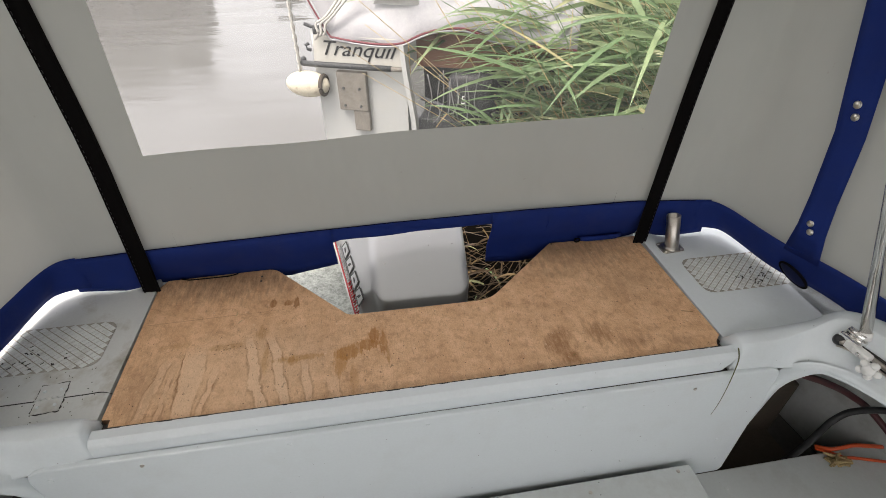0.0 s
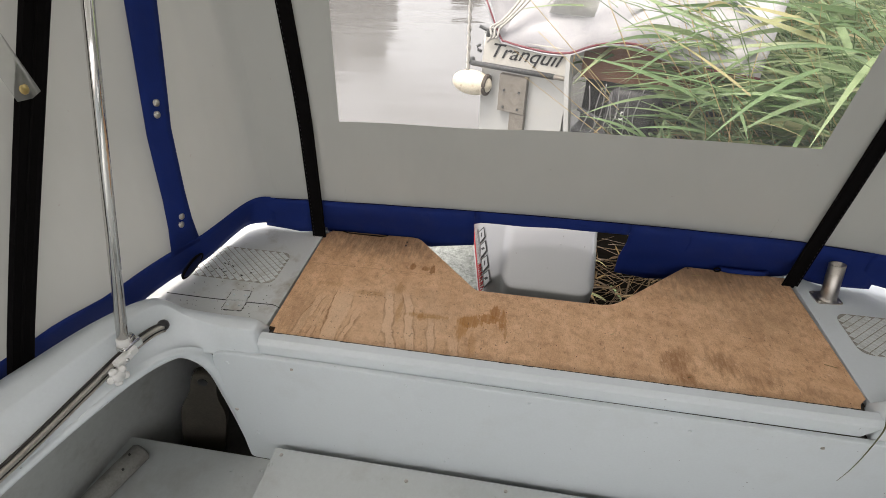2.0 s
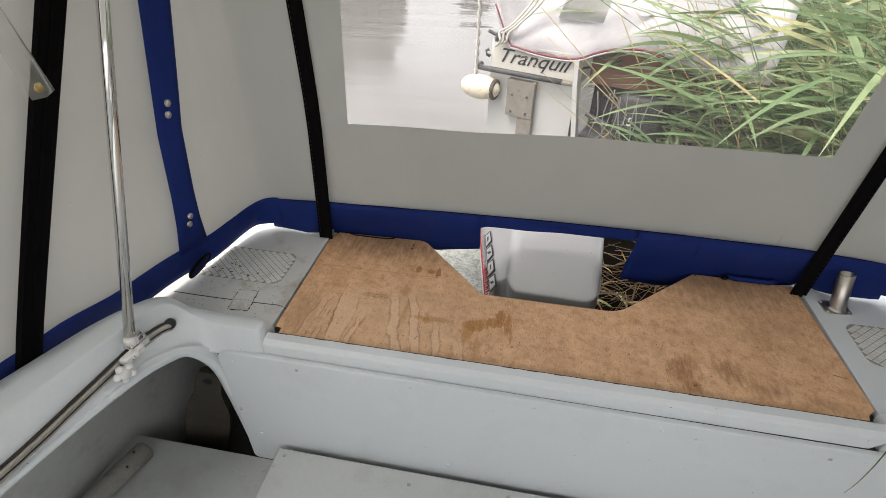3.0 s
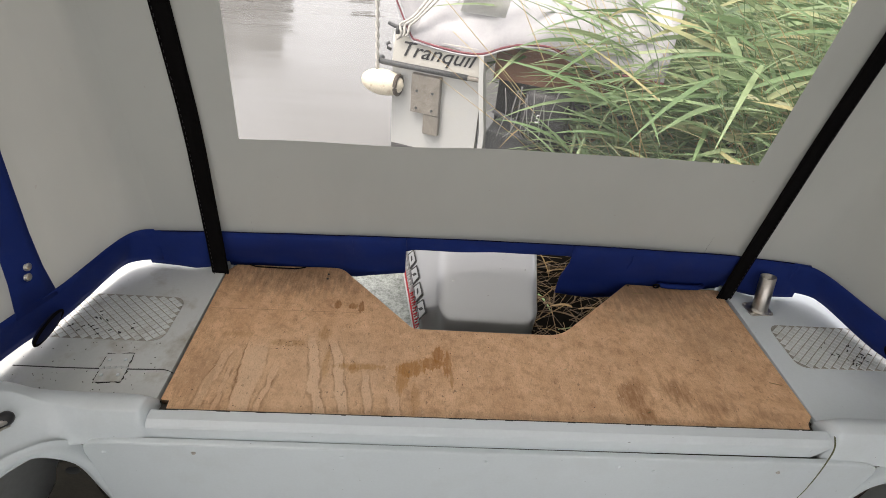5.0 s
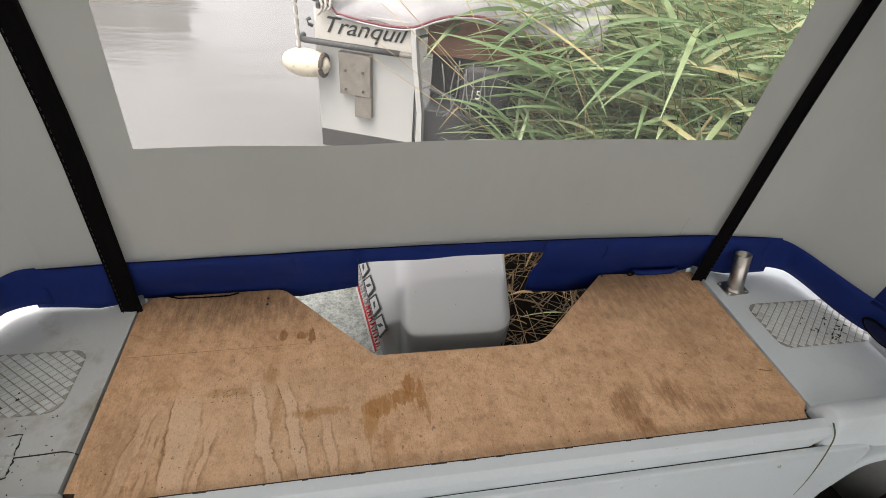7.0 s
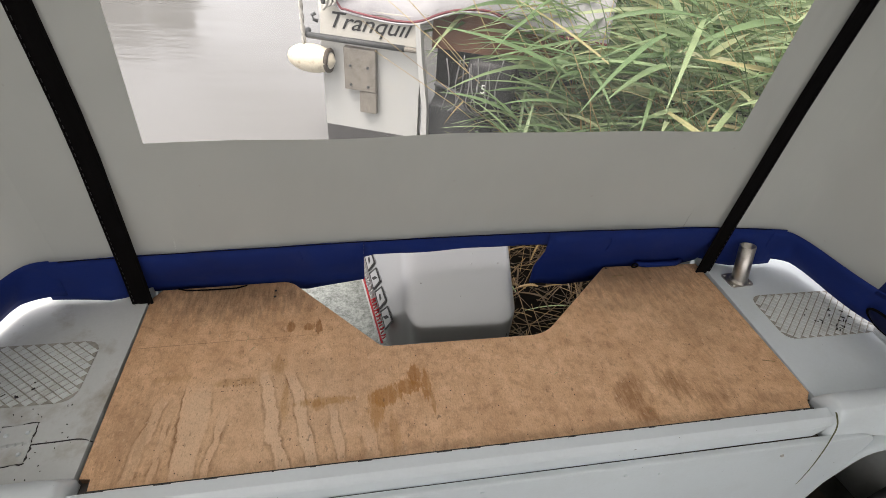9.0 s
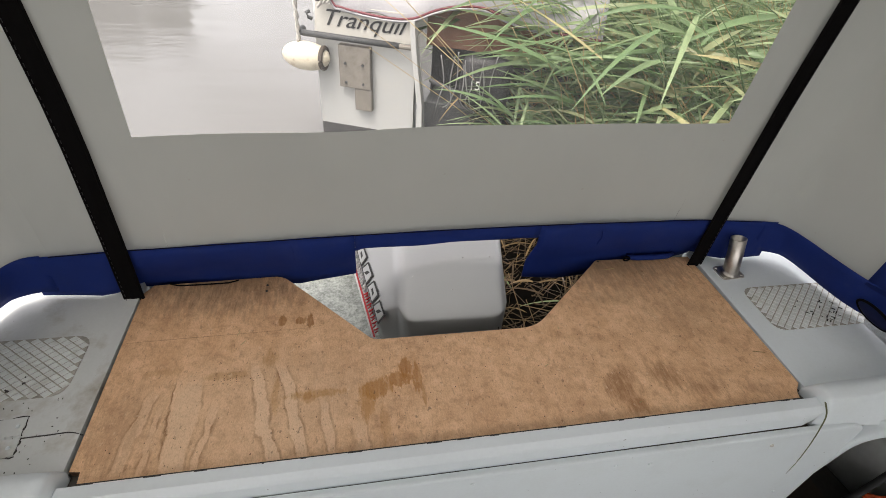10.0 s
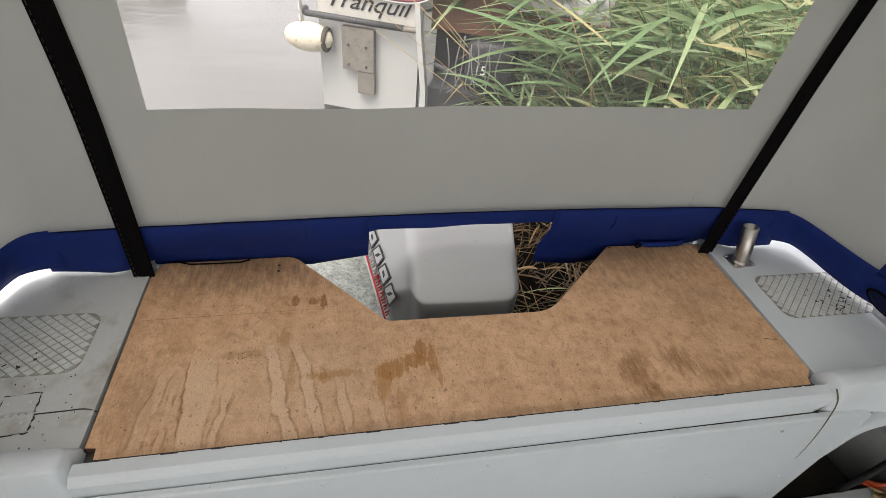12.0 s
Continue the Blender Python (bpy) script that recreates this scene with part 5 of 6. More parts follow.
# weathered moulded ledge outside the skirt
bm = slab(bmesh.new(), rounded([(-0.52, 0.50), (-0.52, 0.24), (-0.08, 0.24), (-0.08, 0.95), (-0.50, 0.97)], 0.02), -0.235, -0.205, 0.004)
bmesh.ops.subdivide_edges(bm, edges=bm.edges[:], cuts=2)
tagged(part("swim_step", bm, lichen), "weathered pale moulded step outside the skirt, lichen-stained", "step", kind="structure")

# ---- under the coaming: old strap board, bar, cables ----
old = thing("old_board", (-0.88, 0.08, -0.6), "grey-brown weathered board with a hole, darkened for the shade in the bilge", "board")
bm = bmesh.new()
ol = rounded([(-0.055, 0.0), (0.065, 0.0), (0.066, 0.25), (0.036, 0.325), (0.031, 0.42), (-0.031, 0.42), (-0.036, 0.325), (-0.062, 0.25)], [0.01, 0.01, 0.04, 0.03, 0.030, 0.030, 0.03, 0.04])
place_old = Matrix.Translation((-0.995, 0.012, -0.625)) @ Matrix.Rotation(radians(10), 4, "Z") @ Matrix.Rotation(radians(90), 4, "X") @ Matrix.Rotation(radians(-16), 4, "Z")
slab(bm, [(x, y) for x, y in ol], -0.012, 0.012, 0.006)
bm.transform(place_old)
part("plank", bm, old_grey, old, smooth=False)
bm = rod(bmesh.new(), place_old @ Vector((-0.002, 0.385, -0.0135)), place_old @ Vector((-0.002, 0.385, 0.0135)), 0.0135, n=18)
part("hole", bm, decal_black, old, "dark bolt hole")
bar = thing("timber_bar", (-1.08, -0.26, -0.47), "weathered grey rounded timber bar lying on the side sole", "bar")
bm = bmesh.new()
line = [Vector((-1.058, -0.098, -0.440)), Vector((-1.060, -0.105, -0.440)), Vector((-1.085, -0.20, -0.440)), Vector((-1.13, -0.40, -0.440)), Vector((-1.16, -0.62, -0.44))]
tube(bm, line, lambda t: 0.030 if t > 0.01 else 0.022, 14, 0.9)
part("stock", bm, grey_rubber, bar, smooth=True)
for p in ((-1.065, -0.13, -0.414), (-1.055, -0.17, -0.416)):
    bm = rod(bmesh.new(), p, (p[0], p[1], p[2] + 0.004), 0.003, n=8)
    part("bolt", bm, seam_dark, bar)

cables = (
    ("control_cable", red_cable, 0.0085, [(0.76, 0.03, -0.06), (0.838, -0.025, -0.093), (0.945, -0.03, -0.151), (1.055, -0.03, -0.224), (1.15, -0.06, -0.30), (1.20, -0.2, -0.38)], "dark maroon control cable sagging along the hull side"),
    ("black_hose", black_cable, 0.0085, [(1.0, -0.02, -0.60), (1.006, -0.045, -0.456), (1.016, -0.05, -0.36), (1.032, -0.05, -0.298), (1.075, -0.052, -0.268), (1.15, -0.08, -0.25), (1.22, -0.14, -0.27)], "black hose rising from the bilge"),
    ("orange_wire", orange_wire, 0.0055, [(1.085, -0.03, -0.47), (1.10, -0.055, -0.447), (1.12, -0.062, -0.435), (1.155, -0.066, -0.425), (1.23, -0.08, -0.43)], "thick orange insulated wire hanging over the sole edge"),
    ("orange_wire", orange_wire, 0.0042, [(1.085, -0.035, -0.475), (1.10, -0.062, -0.455), (1.12, -0.08, -0.452), (1.155, -0.09, -0.45), (1.23, -0.11, -0.455)], "thin orange insulated wire hanging over the sole edge"),
)
for nm, mt, r, pts, lb in cables:
    bm = tube(bmesh.new(), curve_points(pts, 8), r, 10)
    tagged(part(nm, bm, mt, smooth=True), lb, "cable", "cables under the coaming")
bm = bmesh.new()
random.seed(8)
for i in range(9):
    a = random.uniform(0, 6.28)
    c = Vector((1.10, -0.082, -0.455))
    tube(bm, [c + Vector((random.uniform(-0.03, 0.03), random.uniform(-0.02, 0.02), random.uniform(-0.01, 0.015))) for _ in range(4)], 0.0035, 6)
tagged(part("twine_knot", bm, twine), "frayed knot of old twine round the wires", "twine")
bm = bmesh.new()
slab(bm, [(0.78, -0.03), (1.08, -0.03), (1.06, 0.40), (0.78, 0.40)], -0.60, -0.58)
box(bm, (0.84, 0.10, -0.60), (1.09, 0.125, -0.36), 0.004)
tagged(part("locker_board", bm, brown_weather), "brown timber boards inside the stern locker", "boards", kind="structure")
# screws in the sole
for x, y in ((-0.64, -0.085), (-0.655, -0.115), (-0.30, -0.10), (0.06, -0.09), (0.36, -0.095), (0.60, -0.08), (-0.05, -0.085)):
    screw_head((x, y, SOLE), (0, 0, 1), 0.005, floor_paint if x < -0.65 else worn_steel, None, "floor_screw")["kind"] = "structure"
for x, y in ((-0.80, -0.10), (-0.72, -0.085), (0.76, -0.10), (0.70, -0.12)):
    screw_head((x, y, SIDE_SOLE), (0, 0, 1), 0.005, floor_paint, None, "floor_screw")["kind"] = "structure"
# a dry grass blade caught on the bench corner
bm = bmesh.new()
tube(bm, curve_points([(0.658, -0.008, 0.019), (0.645, -0.038, 0.008), (0.634, -0.053, -0.018), (0.622, -0.066, -0.055), (0.610, -0.076, -0.09), (0.596, -0.084, -0.12)], 6), lambda t: 0.0014 * (1 - t) + 0.0003, 6)
tagged(part("grass_blade", bm, surface("dull_grass", (0.10, 0.105, 0.05), 0.7, var=0.25)), "thin dull green grass blade hanging over the bench corner", "grass blade")

# ---- outside: water, bank, reeds, far trees, the neighbouring boat ----
bm = bmesh.new()
grid_sheet(bm, [[(x, y, WATER) for x in (-600, -60, -8, 8, 60, 600)] for y in (-600, -60, -8, 8, 60, 600)])
tagged(part("water", bm, water_mat), "calm grey river water with fine ripples", "water", kind="structure")
# bank mud, raised above the water near the motor to carry that dark shade
bm = bmesh.new()
rows = []
for i in range(15):
    row = []
    for j in range(22):
        x, y = 0.12 + i * 0.45, 0.56 + j * 0.4
        edge = 0.55 + 0.25 * math.sin(y * 1.7) + (0.75 * max(0, min(1, (y - 1.0) / 1.2)))
        h = (x - edge) * 0.16
        row.append((x, y, WATER - 0.06 + max(0.13 if y < 2.05 and x < 1.6 else -0.1, min(0.5, h)) + 0.05 * noise.noise((x * 2, y * 2, 0))))
    rows.append(row)
grid_sheet(bm, rows)
tagged(part("ground", bm, mud, smooth=True), "mud of the reed bank, near-black with the shade put into its colour", "bank", kind="structure")


def blade(bm, root, direction, length, width, droop, seg=6):
    """A folded, tapering, arching reed leaf."""
    d = Vector(direction).normalized()
    side = d.cross(Vector((0, 0, 1)))
    if side.length < 0.05:
        side = Vector((1, 0, 0))
    side.normalize()
    up = side.cross(d).normalized()
    roll = random.uniform(-0.9, 0.9)
    side, up = side * math.cos(roll) + up * math.sin(roll), up * math.cos(roll) - side * math.sin(roll)
    prev = None
    for k in range(seg + 1):
        t = k / seg
        c = Vector(root) + d * (length * t) + Vector((0, 0, -droop * length * t * t))
        w = width * (0.55 + 0.45 * min(1, t * 4)) * (1 - t ** 2.2) + 0.0006
        row = (bm.verts.new(c - side * w + up * w * 0.3), bm.verts.new(c), bm.verts.new(c + side * w + up * w * 0.3))
        if prev:
            bm.faces.new((prev[0], prev[1], row[1], row[0]))
            bm.faces.new((prev[1], prev[2], row[2], row[1]))
        prev = row


def stem(bm, pts, r):
    tube(bm, pts, lambda t: r * (1 - 0.6 * t), 5)


random.seed(21)
leaves, stems, dry = bmesh.new(), bmesh.new(), bmesh.new()
for i in range(950):
    y = random.uniform(1.7, 6.2)
    left = 0.75 + max(0.0, 1.9 - y) * 0.8 + (y - 2.0) * 0.28 + (0.25 if y < 2.6 else 0)
    x = left + random.random() ** 1.3 * (2.6 + 0.5 * y)
    h = random.uniform(0.75, 1.65)
    lean_x, lean_y = -random.uniform(0.25, 1.0), random.uniform(-0.35, 0.25)
    foot = Vector((x, y, WATER - 0.02))
    pts = [foot + Vector((lean_x * h * t * t * 0.8, lean_y * h * t * t * 0.7, h * t * (1 - 0.12 * t))) for t in (0, 0.25, 0.5, 0.75, 1.0)]
    stem(stems, pts, random.uniform(0.0025, 0.0045))
    for k in range(random.randint(7, 10)):
        t = random.uniform(0.15, 1.0)
        a = min(3, int(t * 4))
        p = pts[a].lerp(pts[a + 1], t * 4 - a)
        ang = random.gauss(3.14, 0.6) if random.random() < 0.85 else random.uniform(0, 6.28)
        d = (math.cos(ang), math.sin(ang) * 0.8, random.uniform(-0.12, 0.5))
        blade(leaves, p, d, random.uniform(0.32, 0.75), random.uniform(0.008, 0.020), random.uniform(0.02, 0.34))
# a few long leaves reaching out over the water
for x, y, z, L, a, up, w in (
    (1.15, 2.05, 0.10, 0.60, 3.05, 0.10, 0.017), (1.05, 1.95, -0.02, 0.52, 3.10, 0.16, 0.015), (1.0, 2.1, -0.20, 0.62, 3.2, 0.12, 0.014), (0.95, 2.0, -0.25, 0.60, 3.0, -0.02, 0.013),
    (1.2, 2.2, 0.22, 0.8, 3.2, 0.05, 0.018), (0.92, 1.9, -0.34, 0.55, 3.1, 0.06, 0.012), (0.85, 1.95, -0.42, 0.5, 3.25, 0.15, 0.012), (0.95, 2.1, -0.12, 0.62, 2.95, 0.25, 0.013),
    (1.3, 2.0, 0.0, 0.6, 3.3, 0.3, 0.016), (1.35, 1.9, -0.15, 0.65, 3.0, 0.2, 0.016), (0.8, 1.95, -0.48, 0.42, 3.1, 0.35, 0.010), (0.72, 1.9, -0.52, 0.36, 3.0, 0.5, 0.009),
):
    blade(leaves, (x, y, z), (math.cos(a), math.sin(a), up), L, w, 0.22, 9)
for k in range(120):
    x, y, z = random.uniform(0.75, 1.5), random.uniform(1.75, 2.15), random.uniform(-0.62, 0.15)
    a = random.gauss(3.1, 0.5)
    blade(leaves, (x, y, z), (math.cos(a), math.sin(a) * 0.6, random.uniform(-0.1, 0.45)), random.uniform(0.25, 0.5), random.uniform(0.006, 0.013), random.uniform(0.1, 0.4), 7)
for k in range(190):
    x, y, z = random.uniform(0.5, 1.05), random.uniform(1.65, 2.0), random.uniform(-0.74, -0.22)
    a = random.gauss(2.6, 0.7)
    blade(leaves, (x, y, z), (math.cos(a), math.sin(a) * 0.5, random.uniform(0.1, 0.9)), random.uniform(0.22, 0.46), random.uniform(0.005, 0.010), random.uniform(0.1, 0.5), 7)
# leaning dry stalks
for i in range(340):
    x, y = random.uniform(0.8, 4.2), random.uniform(1.7, 4.0)
    h = random.uniform(0.5, 1.15)
    a = random.gauss(-0.75, 0.35)
    foot = Vector((x, y, WATER - 0.02 + random.uniform(0, 0.25)))
    stem(dry, [foot, foot + Vector((a * h * 0.5, random.uniform(-0.15, 0.1), h * 0.5)), foot + Vector((a * h, random.uniform(-0.3, 0.1), h))], random.uniform(0.0022, 0.0048))
    if random.random() < 0.6:
        blade(dry, foot + Vector((a * h * 0.5, 0, h * 0.5)), (random.uniform(-1, 0.3), random.uniform(-0.6, 0.4), random.uniform(-0.6, 0.2)), random.uniform(0.15, 0.35), 0.007, 0.6)
tagged(part("reed_leaves", leaves, leaf_mat, smooth=True), "dense long green reed leaves blown to one side", "reeds", kind="stuff")
tagged(part("reed_stems", stems, leaf_mat, smooth=True), "green reed stems leaning over the water", "reeds", kind="stuff")
tagged(part("dry_reeds", dry, straw_mat, smooth=True), "broken pale dry reed stalks among the green", "dry reeds", kind="stuff")
# floating straw beside the motor, in the straw tones darkened for shade
bm = bmesh.new()
for i in range(330):
    x, y = random.uniform(0.18, 0.95), random.uniform(0.55, 1.35)
    a, L = random.gauss(0.4, 0.9), random.uniform(0.08, 0.30)
    z = WATER + random.uniform(0.08, 0.2)
    c = Vector((x, y, z))
    d = Vector((math.cos(a), math.sin(a), random.uniform(-0.3, 0.35))) * L
    rod(bm, c - d / 2, c + d / 2, random.uniform(0.0006, 0.0019), n=5)
for i in range(90):
    x, y = random.uniform(0.18, 0.95), random.uniform(0.55, 1.35)
    a = random.uniform(0, 6.28)
    blade(bm, (x, y, WATER + random.uniform(0.10, 0.19)), (math.cos(a), math.sin(a), random.uniform(0.0, 0.5)), random.uniform(0.08, 0.22), random.uniform(0.003, 0.007), 0.5)
tagged(part("floating_straw", bm, shaded_straw), "tangle of dry reed straw beside the motor, shade put into its dark colour", "straw", kind="stuff")
bm = bmesh.new()
for i in range(9):
    x, y = random.uniform(0.3, 0.95), random.uniform(0.62, 1.3)
    blade(bm, (x, y, WATER + 0.09), (random.uniform(-1, 1), random.uniform(-1, 0.5), random.uniform(0.1, 0.9)), random.uniform(0.12, 0.3), 0.006, 0.4)
tagged(part("young_reeds", bm, leaf_mat), "young green reed blades among the straw", "reeds", kind="stuff")


def far_tree(x, y, h, w, seed):
    """A tree of the far bank: trunk, limbs and a ragged crown of leaf clumps."""
    random.seed(seed)
    tree = thing("tree", (x, y, WATER), "brownish bare-looking tree on the far river bank", "tree", "far bank trees")
    bm = bmesh.new()
    tube(bm, [(x, y, WATER), (x + 0.1, y, WATER + h * 0.3), (x, y, WATER + h * 0.6)], lambda t: 0.22 * (1 - 0.6 * t), 8)
    for _ in range(6):
        a, z = random.uniform(0, 6.28), WATER + h * random.uniform(0.25, 0.55)
        tube(bm, [(x, y, z), (x + math.cos(a) * w * 0.25, y + math.sin(a) * w * 0.25, z + h * 0.15), (x + math.cos(a) * w * 0.45, y + math.sin(a) * w * 0.4, z + h * 0.35)], lambda t: 0.08 * (1 - 0.7 * t), 5)
    part("trunk", bm, bark, tree)
    vs, fs = [], []
    for _ in range(1500):
        u, a = random.random(), random.uniform(0, 6.28)
        r = w * 0.5 * math.sqrt(random.random()) * (0.5 + 0.5 * math.sin(3.14 * min(1, u + 0.15)))
        c = Vector((x + math.cos(a) * r, y + math.sin(a) * r, WATER + h * (0.12 + 0.88 * u)))
        s = random.uniform(0.12, 0.32)
        q = Euler((random.uniform(0, 6), random.uniform(0, 6), random.uniform(0, 6))).to_matrix()
        k = len(vs)
        vs += [c + q @ Vector(p) * s for p in ((-1, -0.6, 0), (1, -0.5, 0.1), (0.8, 0.7, -0.1), (-0.7, 0.6, 0.15))]
        fs.append((k, k + 1, k + 2, k + 3))
    me = bpy.data.meshes.new("crown")
    me.from_pydata([v - Vector((x, y, WATER)) for v in vs], [], fs)
    me.materials.append(tree_mat)
    crown = new("crown", me)
    crown.parent = tree


for k, (x, y, h, w) in enumerate(((-16, 26, 7.4, 7), (-11.5, 27, 7.2, 6.0), (-8.4, 26, 6.2, 3.4), (-20, 28, 7, 7), (-3.4, 28, 3.4, 2.6), (1.8, 30, 4.4, 4.5), (-25, 27, 6, 6))):
    far_tree(x, y, h, w, 40 + k)
bm = bmesh.new()
slab(bm, [(-60, 24.5), (60, 24.5), (60, 40), (-60, 40)], WATER - 0.1, WATER + 0.35)
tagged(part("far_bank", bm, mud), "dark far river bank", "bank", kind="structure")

# neighbouring boat
P0 = Vector((-0.405, 2.6, 0))
UX, VY = Vector((0.93167, -0.3633, 0)), Vector((0.3633, 0.93167, 0))
NB = Matrix((( *[UX.x, VY.x, 0], P0.x), ( *[UX.y, VY.y, 0], P0.y), (0, 0, 1, 0), (0, 0, 0, 1)))


def nb(u, v, z):
    return NB @ Vector((u, v, z))


boat = thing("neighbour_boat", tuple(nb(0.35, 0.1, WATER)), "white moored motor boat with name board and cloth cover, stern on", "boat")
bm = bmesh.new()
slab(bm, [(0.03, 0.0), (0.62, 0.0), (0.62, 0.06), (0.03, 0.06)], -0.66, -0.075, 0.004)
bm.transform(NB)
part("transom", bm, boat_white, boat)
bm = bmesh.new()
rows = []
for v in np.linspace(0.0, 4.5, 12):
    f = v / 4.5
    rows.append([(0.03 - 0.25 * math.sin(f * 3.0) , v, 0.10), (0.03 - 0.22 * math.sin(f * 3.0), v, -0.08), (0.04 - 0.15 * math.sin(f * 3), v, -0.4), (0.05, v, -0.80)])
grid_sheet(bm, rows)
thicken(bm, 0.02)
bm.transform(NB)
part("hull_side", bm, boat_white, boat, smooth=True)
bm = box(bmesh.new(), (0.03, -0.004, -0.80), (0.75, 0.07, -0.625), 0.003, NB)
part("waterline_band", bm, antifoul, boat, "dark antifouling band at the waterline")
bm = bmesh.new()
slab(bm, rounded([(0.035, -0.02), (0.60, -0.02), (0.60, 0.012), (0.035, 0.012)], 0.004), -0.075, 0.08, 0.004)
for v in bm.verts:
    if v.co.z > 0:
        v.co.x += 0.02 * (1 - v.co.x / 0.6)
bm.transform(NB)
name_board = part("name_board", bm, boat_cream, boat, "cream name board with the word Tranquil")
bm = tube(bmesh.new(), [nb(-0.055, 0.03, -0.080), nb(-0.05, -0.03, -0.082), nb(-0.02, -0.045, -0.083), nb(0.2, -0.045, -0.083), nb(0.54, -0.042, -0.084)], 0.017, 10)
part("rubbing_rail", bm, rubber_rail, boat, smooth=True)
bm = bmesh.new()
rod(bm, nb(0.505, -0.045, -0.084), nb(0.625, -0.04, -0.086), 0.014, n=10)
part("rail_end", bm, grey_wood, boat)
font = bpy.data.curves.new("lettering", "FONT")
font.body, font.size, font.shear, font.extrude = "Tranquil", 0.135, 0.42, 0.0012
font.space_character = 1.0
font.offset = 0.0006
word = new("lettering", font)
word.matrix_world = NB @ Matrix.Translation((0.080, -0.0225, -0.030)) @ Matrix.Rotation(radians(90), 4, "X")
bpy.context.view_layer.update()
dg = bpy.context.evaluated_depsgraph_get()
wm = bpy.data.meshes.new_from_object(word.evaluated_get(dg))
mw = word.matrix_world.copy()
bpy.data.objects.remove(word)
bm = bmesh.new()
bm.from_mesh(wm)
xs = [v.co.x for v in bm.verts]
span = max(xs) - min(xs)
bm.transform(Matrix.Diagonal((0.47 / span, 0.9, 1, 1)))
bm.transform(mw)
part("lettering", bm, decal_black, name_board, "black slanted lettering Tranquil")
bm = box(bmesh.new(), (0.18, -0.045, -0.362), (0.37, 0.0, -0.121), 0.004, NB)
pad = part("motor_pad", bm, grey_wood, boat, "bleached grey timber motor pad")
bm = box(bmesh.new(), (0.268, -0.04, -0.496), (0.372, 0.0, -0.363), 0.004, NB)
part("motor_pad_foot", bm, grey_wood, boat, "bleached grey timber block")
for u in (0.22, 0.325):
    for z in (-0.22, -0.33):
        bm = rod(bmesh.new(), nb(u, -0.052, z), nb(u, -0.044, z), 0.008, n=10)
        part("bolt", bm, rubber_rail, pad)
bm = bmesh.new()
grid_sheet(bm, [[nb(0.604, -0.015, 0.06), nb(0.632, -0.02, 0.06)], [nb(0.618, -0.015, -0.10), nb(0.648, -0.02, -0.10)], [nb(0.66, -0.015, -0.40), nb(0.692, -0.02, -0.40)], [nb(0.66, -0.015, -0.66), nb(0.70, -0.02, -0.66)]])
thicken(bm, 0.04)
part("well_post", bm, boat_white, boat)
bm = box(bmesh.new(), (0.66, 0.10, -0.10), (1.45, 0.13, 0.20), 0.004, NB)
part("cockpit_bulkhead", bm, brown_ply, boat, "brown stained plywood inside the cockpit")
bm = box(bmesh.new(), (0.68, 0.02, -0.66), (1.15, 0.30, -0.40), 0.01, NB)
part("motor_well", bm, rubber_rail, boat)
bm = box(bmesh.new(), (0.66, 0.28, -0.66), (1.5, 0.30, -0.05), 0.003, NB)
part("well_back", bm, rubber_rail, boat)
# its cloth cover
bm = bmesh.new()
HEM = [(0.05, 0.30), (0.16, 0.10), (0.21, 0.075), (0.34, 0.060), (0.48, 0.053), (0.61, 0.066), (0.72, 0.115), (0.83, 0.150), (0.98, 0.162), (1.10, 0.125), (1.3, 0.09), (1.6, 0.08)]
hem = curve_points([(u, 0.0, z) for u, z in HEM], 4)
rows = []
for t in np.linspace(0, 1, 16):
    row = []
    for p in hem:
        f = 0.016 * noise.noise((p.x * 6, t * 5, 3)) + 0.012 * math.sin(p.x * 19 + t * 7)
        row.append(nb(p.x + 0.04 * t, -0.035 + 1.6 * t + f, p.z + 1.05 * math.sin(min(1, t * 1.1) * 1.5708) * 0.85 + f))
    rows.append(row)
grid_sheet(bm, rows)
thicken(bm, 0.004)
cover = part("cloth_cover", bm, cover_cloth, boat, "white cloth cockpit cover with maroon piping", smooth=True)
bm = bmesh.new()
tube(bm, [nb(p.x, -0.040, p.z) for p in hem], 0.0065, 6)
part("piping", bm, maroon, cover, smooth=True)
bm = bmesh.new()
tube(bm, [nb(p.x, -0.042, p.z - 0.012) for p in hem], 0.006, 6)
part("hem_edge", bm, cover_cloth, cover, smooth=True)
bm = bmesh.new()
win = []
for t in np.linspace(0.10, 0.26, 5):
    win.append([nb(u + 0.04 * t, -0.045 + 1.6 * t, 0.062 + 0.05 * max(0, (u - 0.6)) + 1.05 * math.sin(t * 1.1 * 1.5708) * 0.85 + 0.022) for u in np.linspace(0.40, 0.76, 8)])
grid_sheet(bm, win)
thicken(bm, 0.002)
part("cover_window", bm, make_vinyl("cover_vinyl", 0.6, (0.85, 0.83, 0.8)), cover, "clear vinyl panel of the cover", smooth=True)

# fender, ropes
fend = thing("fender", tuple(nb(-0.03, -0.1, -0.3)), "grubby cream ball fender on a rope", "fender")
bm = bmesh.new()
fm = Matrix.Translation(nb(-0.010, -0.06, -0.205)) @ Matrix.Rotation(radians(-21), 4, "Z") @ Matrix.Rotation(radians(90), 4, "Y") @ Matrix.Scale(1.0, 4)
prof = [(0.080 * math.sqrt(max(0.0, 1 - (z / 0.145) ** 2)), z) for z in np.linspace(-0.1445, 0.1445, 18)]
rings = [[bm.verts.new(fm @ Vector((r * math.cos(a), r * math.sin(a), z))) for a in np.linspace(0, 6.28318, 25)[:-1]] for r, z in prof]
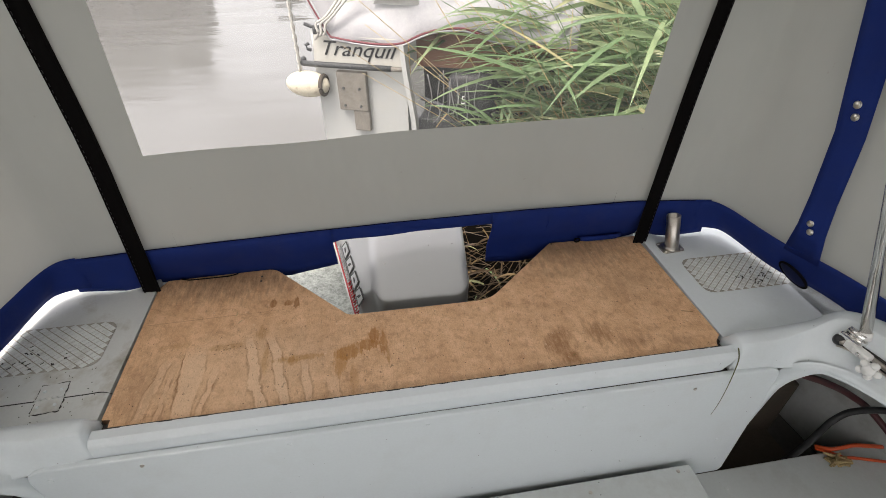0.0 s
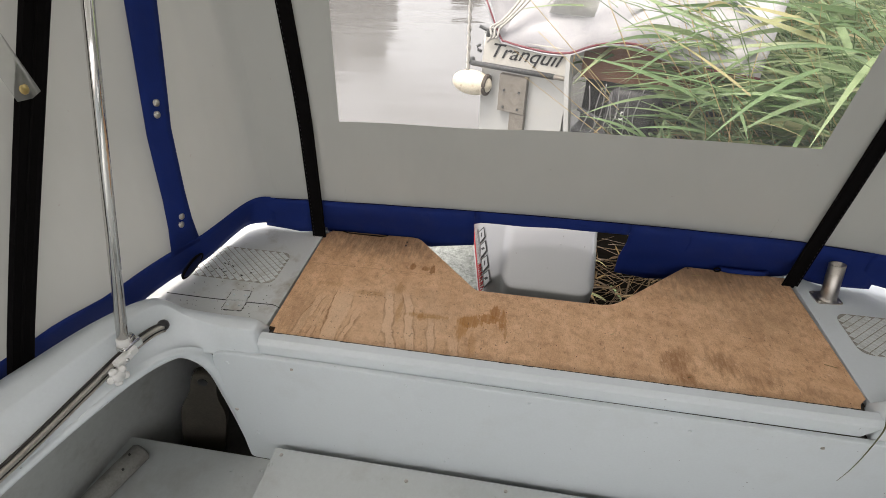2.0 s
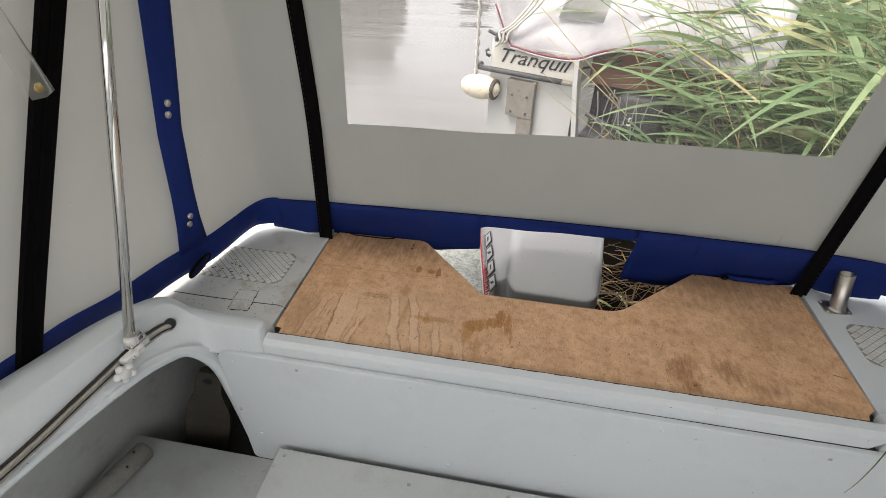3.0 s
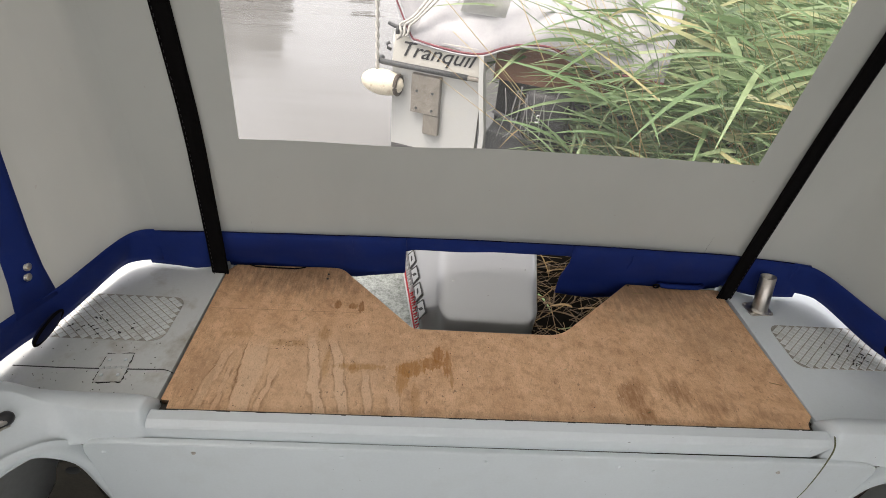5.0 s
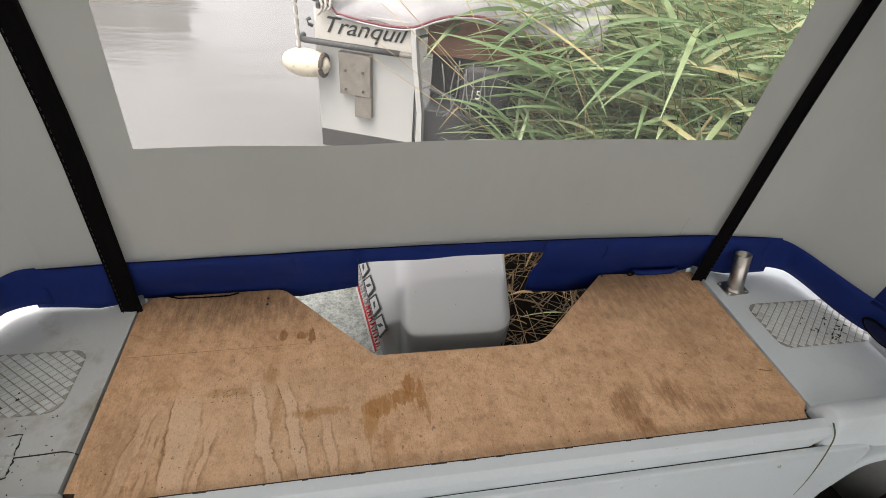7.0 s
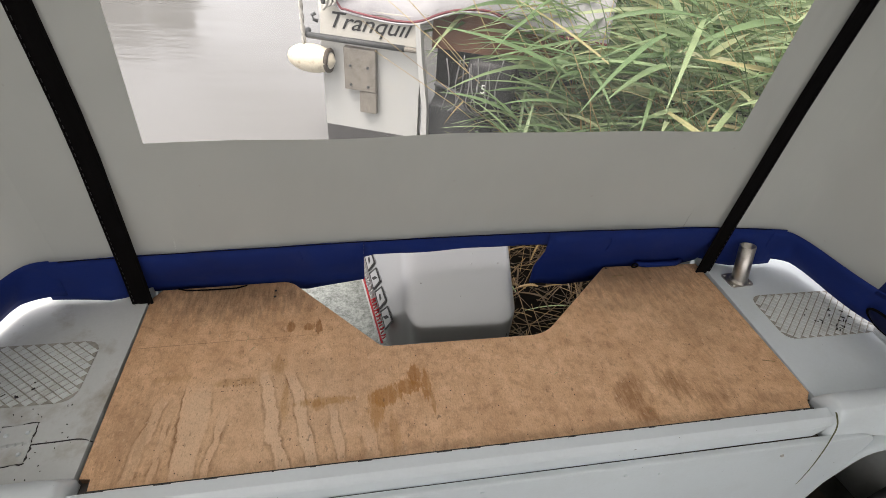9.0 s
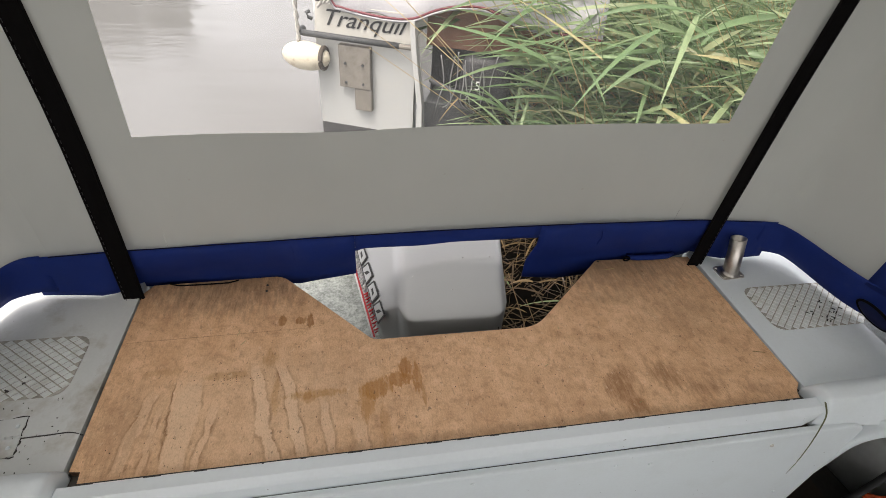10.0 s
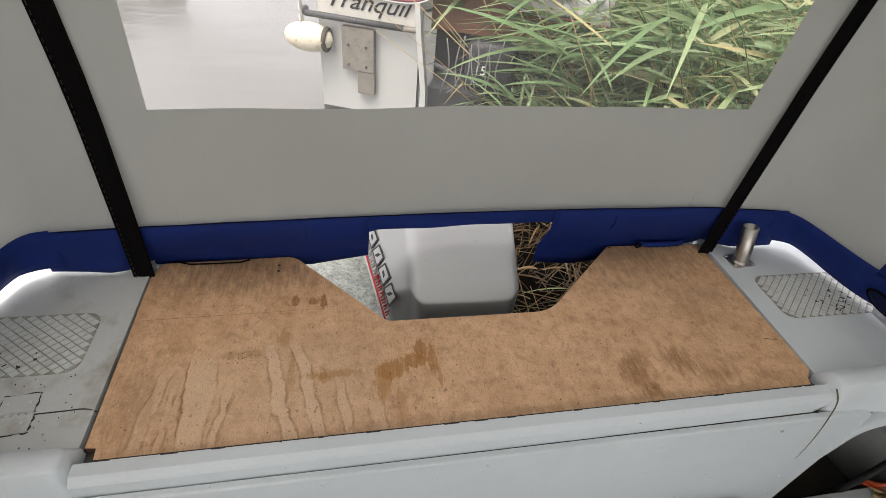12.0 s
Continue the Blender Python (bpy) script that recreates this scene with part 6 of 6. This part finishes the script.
for a, b in zip(rings, rings[1:]):
    for k in range(24):
        bm.faces.new((a[k], a[(k + 1) % 24], b[(k + 1) % 24], b[k]))
bm.faces.new(rings[0][::-1])
bm.faces.new(rings[-1])
bmesh.ops.recalc_face_normals(bm, faces=bm.faces)
part("body", bm, fender_cream, fend, smooth=True)
bm = tube(bmesh.new(), [fm @ Vector((0.056 * math.cos(a), 0.056 * math.sin(a), 0.108)) for a in np.linspace(0, 6.28318, 28)], 0.014, 8)
part("dark_end", bm, brown_weather, fend, "grimy brown ring round the fender's end", smooth=True)
bm = bmesh.new()
for k in range(2):
    tube(bm, [nb(-0.045 + 0.007 * math.sin(t * 40 + k * 3.14), -0.06 + 0.007 * math.cos(t * 40 + k * 3.14), -0.13 + t * 0.75) for t in np.linspace(0, 1, 60)], 0.007, 6)
part("rope", bm, rope_grey, fend, smooth=True)
lash = thing("lashing_rope", tuple(nb(0.16, 0, 0.08)), "grey rope lashing knotted round the cover frame", "rope")
bm = bmesh.new()
for k in range(3):
    tube(bm, curve_points([nb(0.075 + 0.015 * k, -0.04, 0.06 + 0.015 * k), nb(0.11 + 0.02 * k, -0.06, 0.10), nb(0.10 + 0.03 * k, -0.05, 0.15), nb(0.17 + 0.02 * k, -0.03, 0.2), nb(0.26 + 0.03 * k, 0.05, 0.34), nb(0.34 + 0.03 * k, 0.1, 0.55)], 6), 0.0075, 6)
part("cord", bm, rope_grey, lash, smooth=True)
cleat = thing("cleat", tuple(nb(0.06, 0.0, 0.1)), "grey mooring cleat on the stern corner", "cleat")
bm = bmesh.new()
rod(bm, nb(0.06, 0.0, 0.08), nb(0.06, 0.0, 0.12), 0.012, n=10)
tube(bm, [nb(-0.0, 0.0, 0.135), nb(0.04, 0.0, 0.122), nb(0.09, 0.0, 0.12), nb(0.13, 0.0, 0.10)], 0.011, 8)
part("horn", bm, rubber_rail, cleat, smooth=True)
bm = bmesh.new()
tube(bm, [nb(0.02, -0.02, 0.03), nb(0.0, -0.03, 0.02), nb(0.01, -0.03, -0.0), nb(0.03, -0.02, -0.01)], 0.010, 8)
part("ring", bm, rubber_rail, cleat, smooth=True)

# its outboard motor, half hidden in the reeds
ob2 = thing("small_outboard", tuple(nb(0.98, -0.1, -0.5)), "black outboard motor tilted up, tangled with grey rope", "outboard motor")
m2 = Matrix.Translation(nb(1.05, -0.10, -0.20)) @ Matrix.Rotation(radians(-21), 4, "Z") @ Matrix.Rotation(radians(-18), 4, "X")
bm = box(bmesh.new(), (-0.13, -0.18, -0.13), (0.13, 0.16, 0.14), 0.05, m2, 4)
cw = part("cowl", bm, ob_black, ob2, smooth=True)
bm = box(bmesh.new(), (-0.05, -0.02, -0.55), (0.05, 0.10, -0.12), 0.02, m2)
part("leg", bm, ob_black, ob2)
bm = rod(bmesh.new(), nb(0.73, -0.08, -0.23), nb(0.87, -0.09, -0.27), 0.013, n=10)
part("tiller", bm, rubber_rail, ob2)
num = bpy.data.curves.new("number", "FONT")
num.body, num.size, num.extrude = "15", 0.062, 0.001
nob = new("number", num)
nob.matrix_world = m2 @ Matrix.Translation((-0.075, -0.1815, -0.03)) @ Matrix.Rotation(radians(90), 4, "X")
bpy.context.view_layer.update()
dg = bpy.context.evaluated_depsgraph_get()
nm2 = bpy.data.meshes.new_from_object(nob.evaluated_get(dg))
bm = bmesh.new()
bm.from_mesh(nm2)
bm.transform(nob.matrix_world)
bpy.data.objects.remove(nob)
part("number", bm, decal_white, cw, "white numerals 15")
random.seed(31)
bm = bmesh.new()
for k in range(9):
    u = 0.86 + 0.028 * k + random.uniform(-0.01, 0.01)
    tube(bm, curve_points([nb(u + random.uniform(-0.03, 0.03), -0.30 + random.uniform(-0.02, 0.02), -0.04 + random.uniform(-0.03, 0.05)), nb(u, -0.31, -0.14), nb(u + random.uniform(-0.03, 0.03), -0.30, -0.24), nb(u + random.uniform(-0.05, 0.05), -0.27, -0.30)], 5), 0.0032, 6)
part("tangled_rope", bm, surface("dull_grey_line", (0.20, 0.20, 0.20), 0.7, var=0.3), ob2, "grey rope tangled over the cowl", smooth=True)
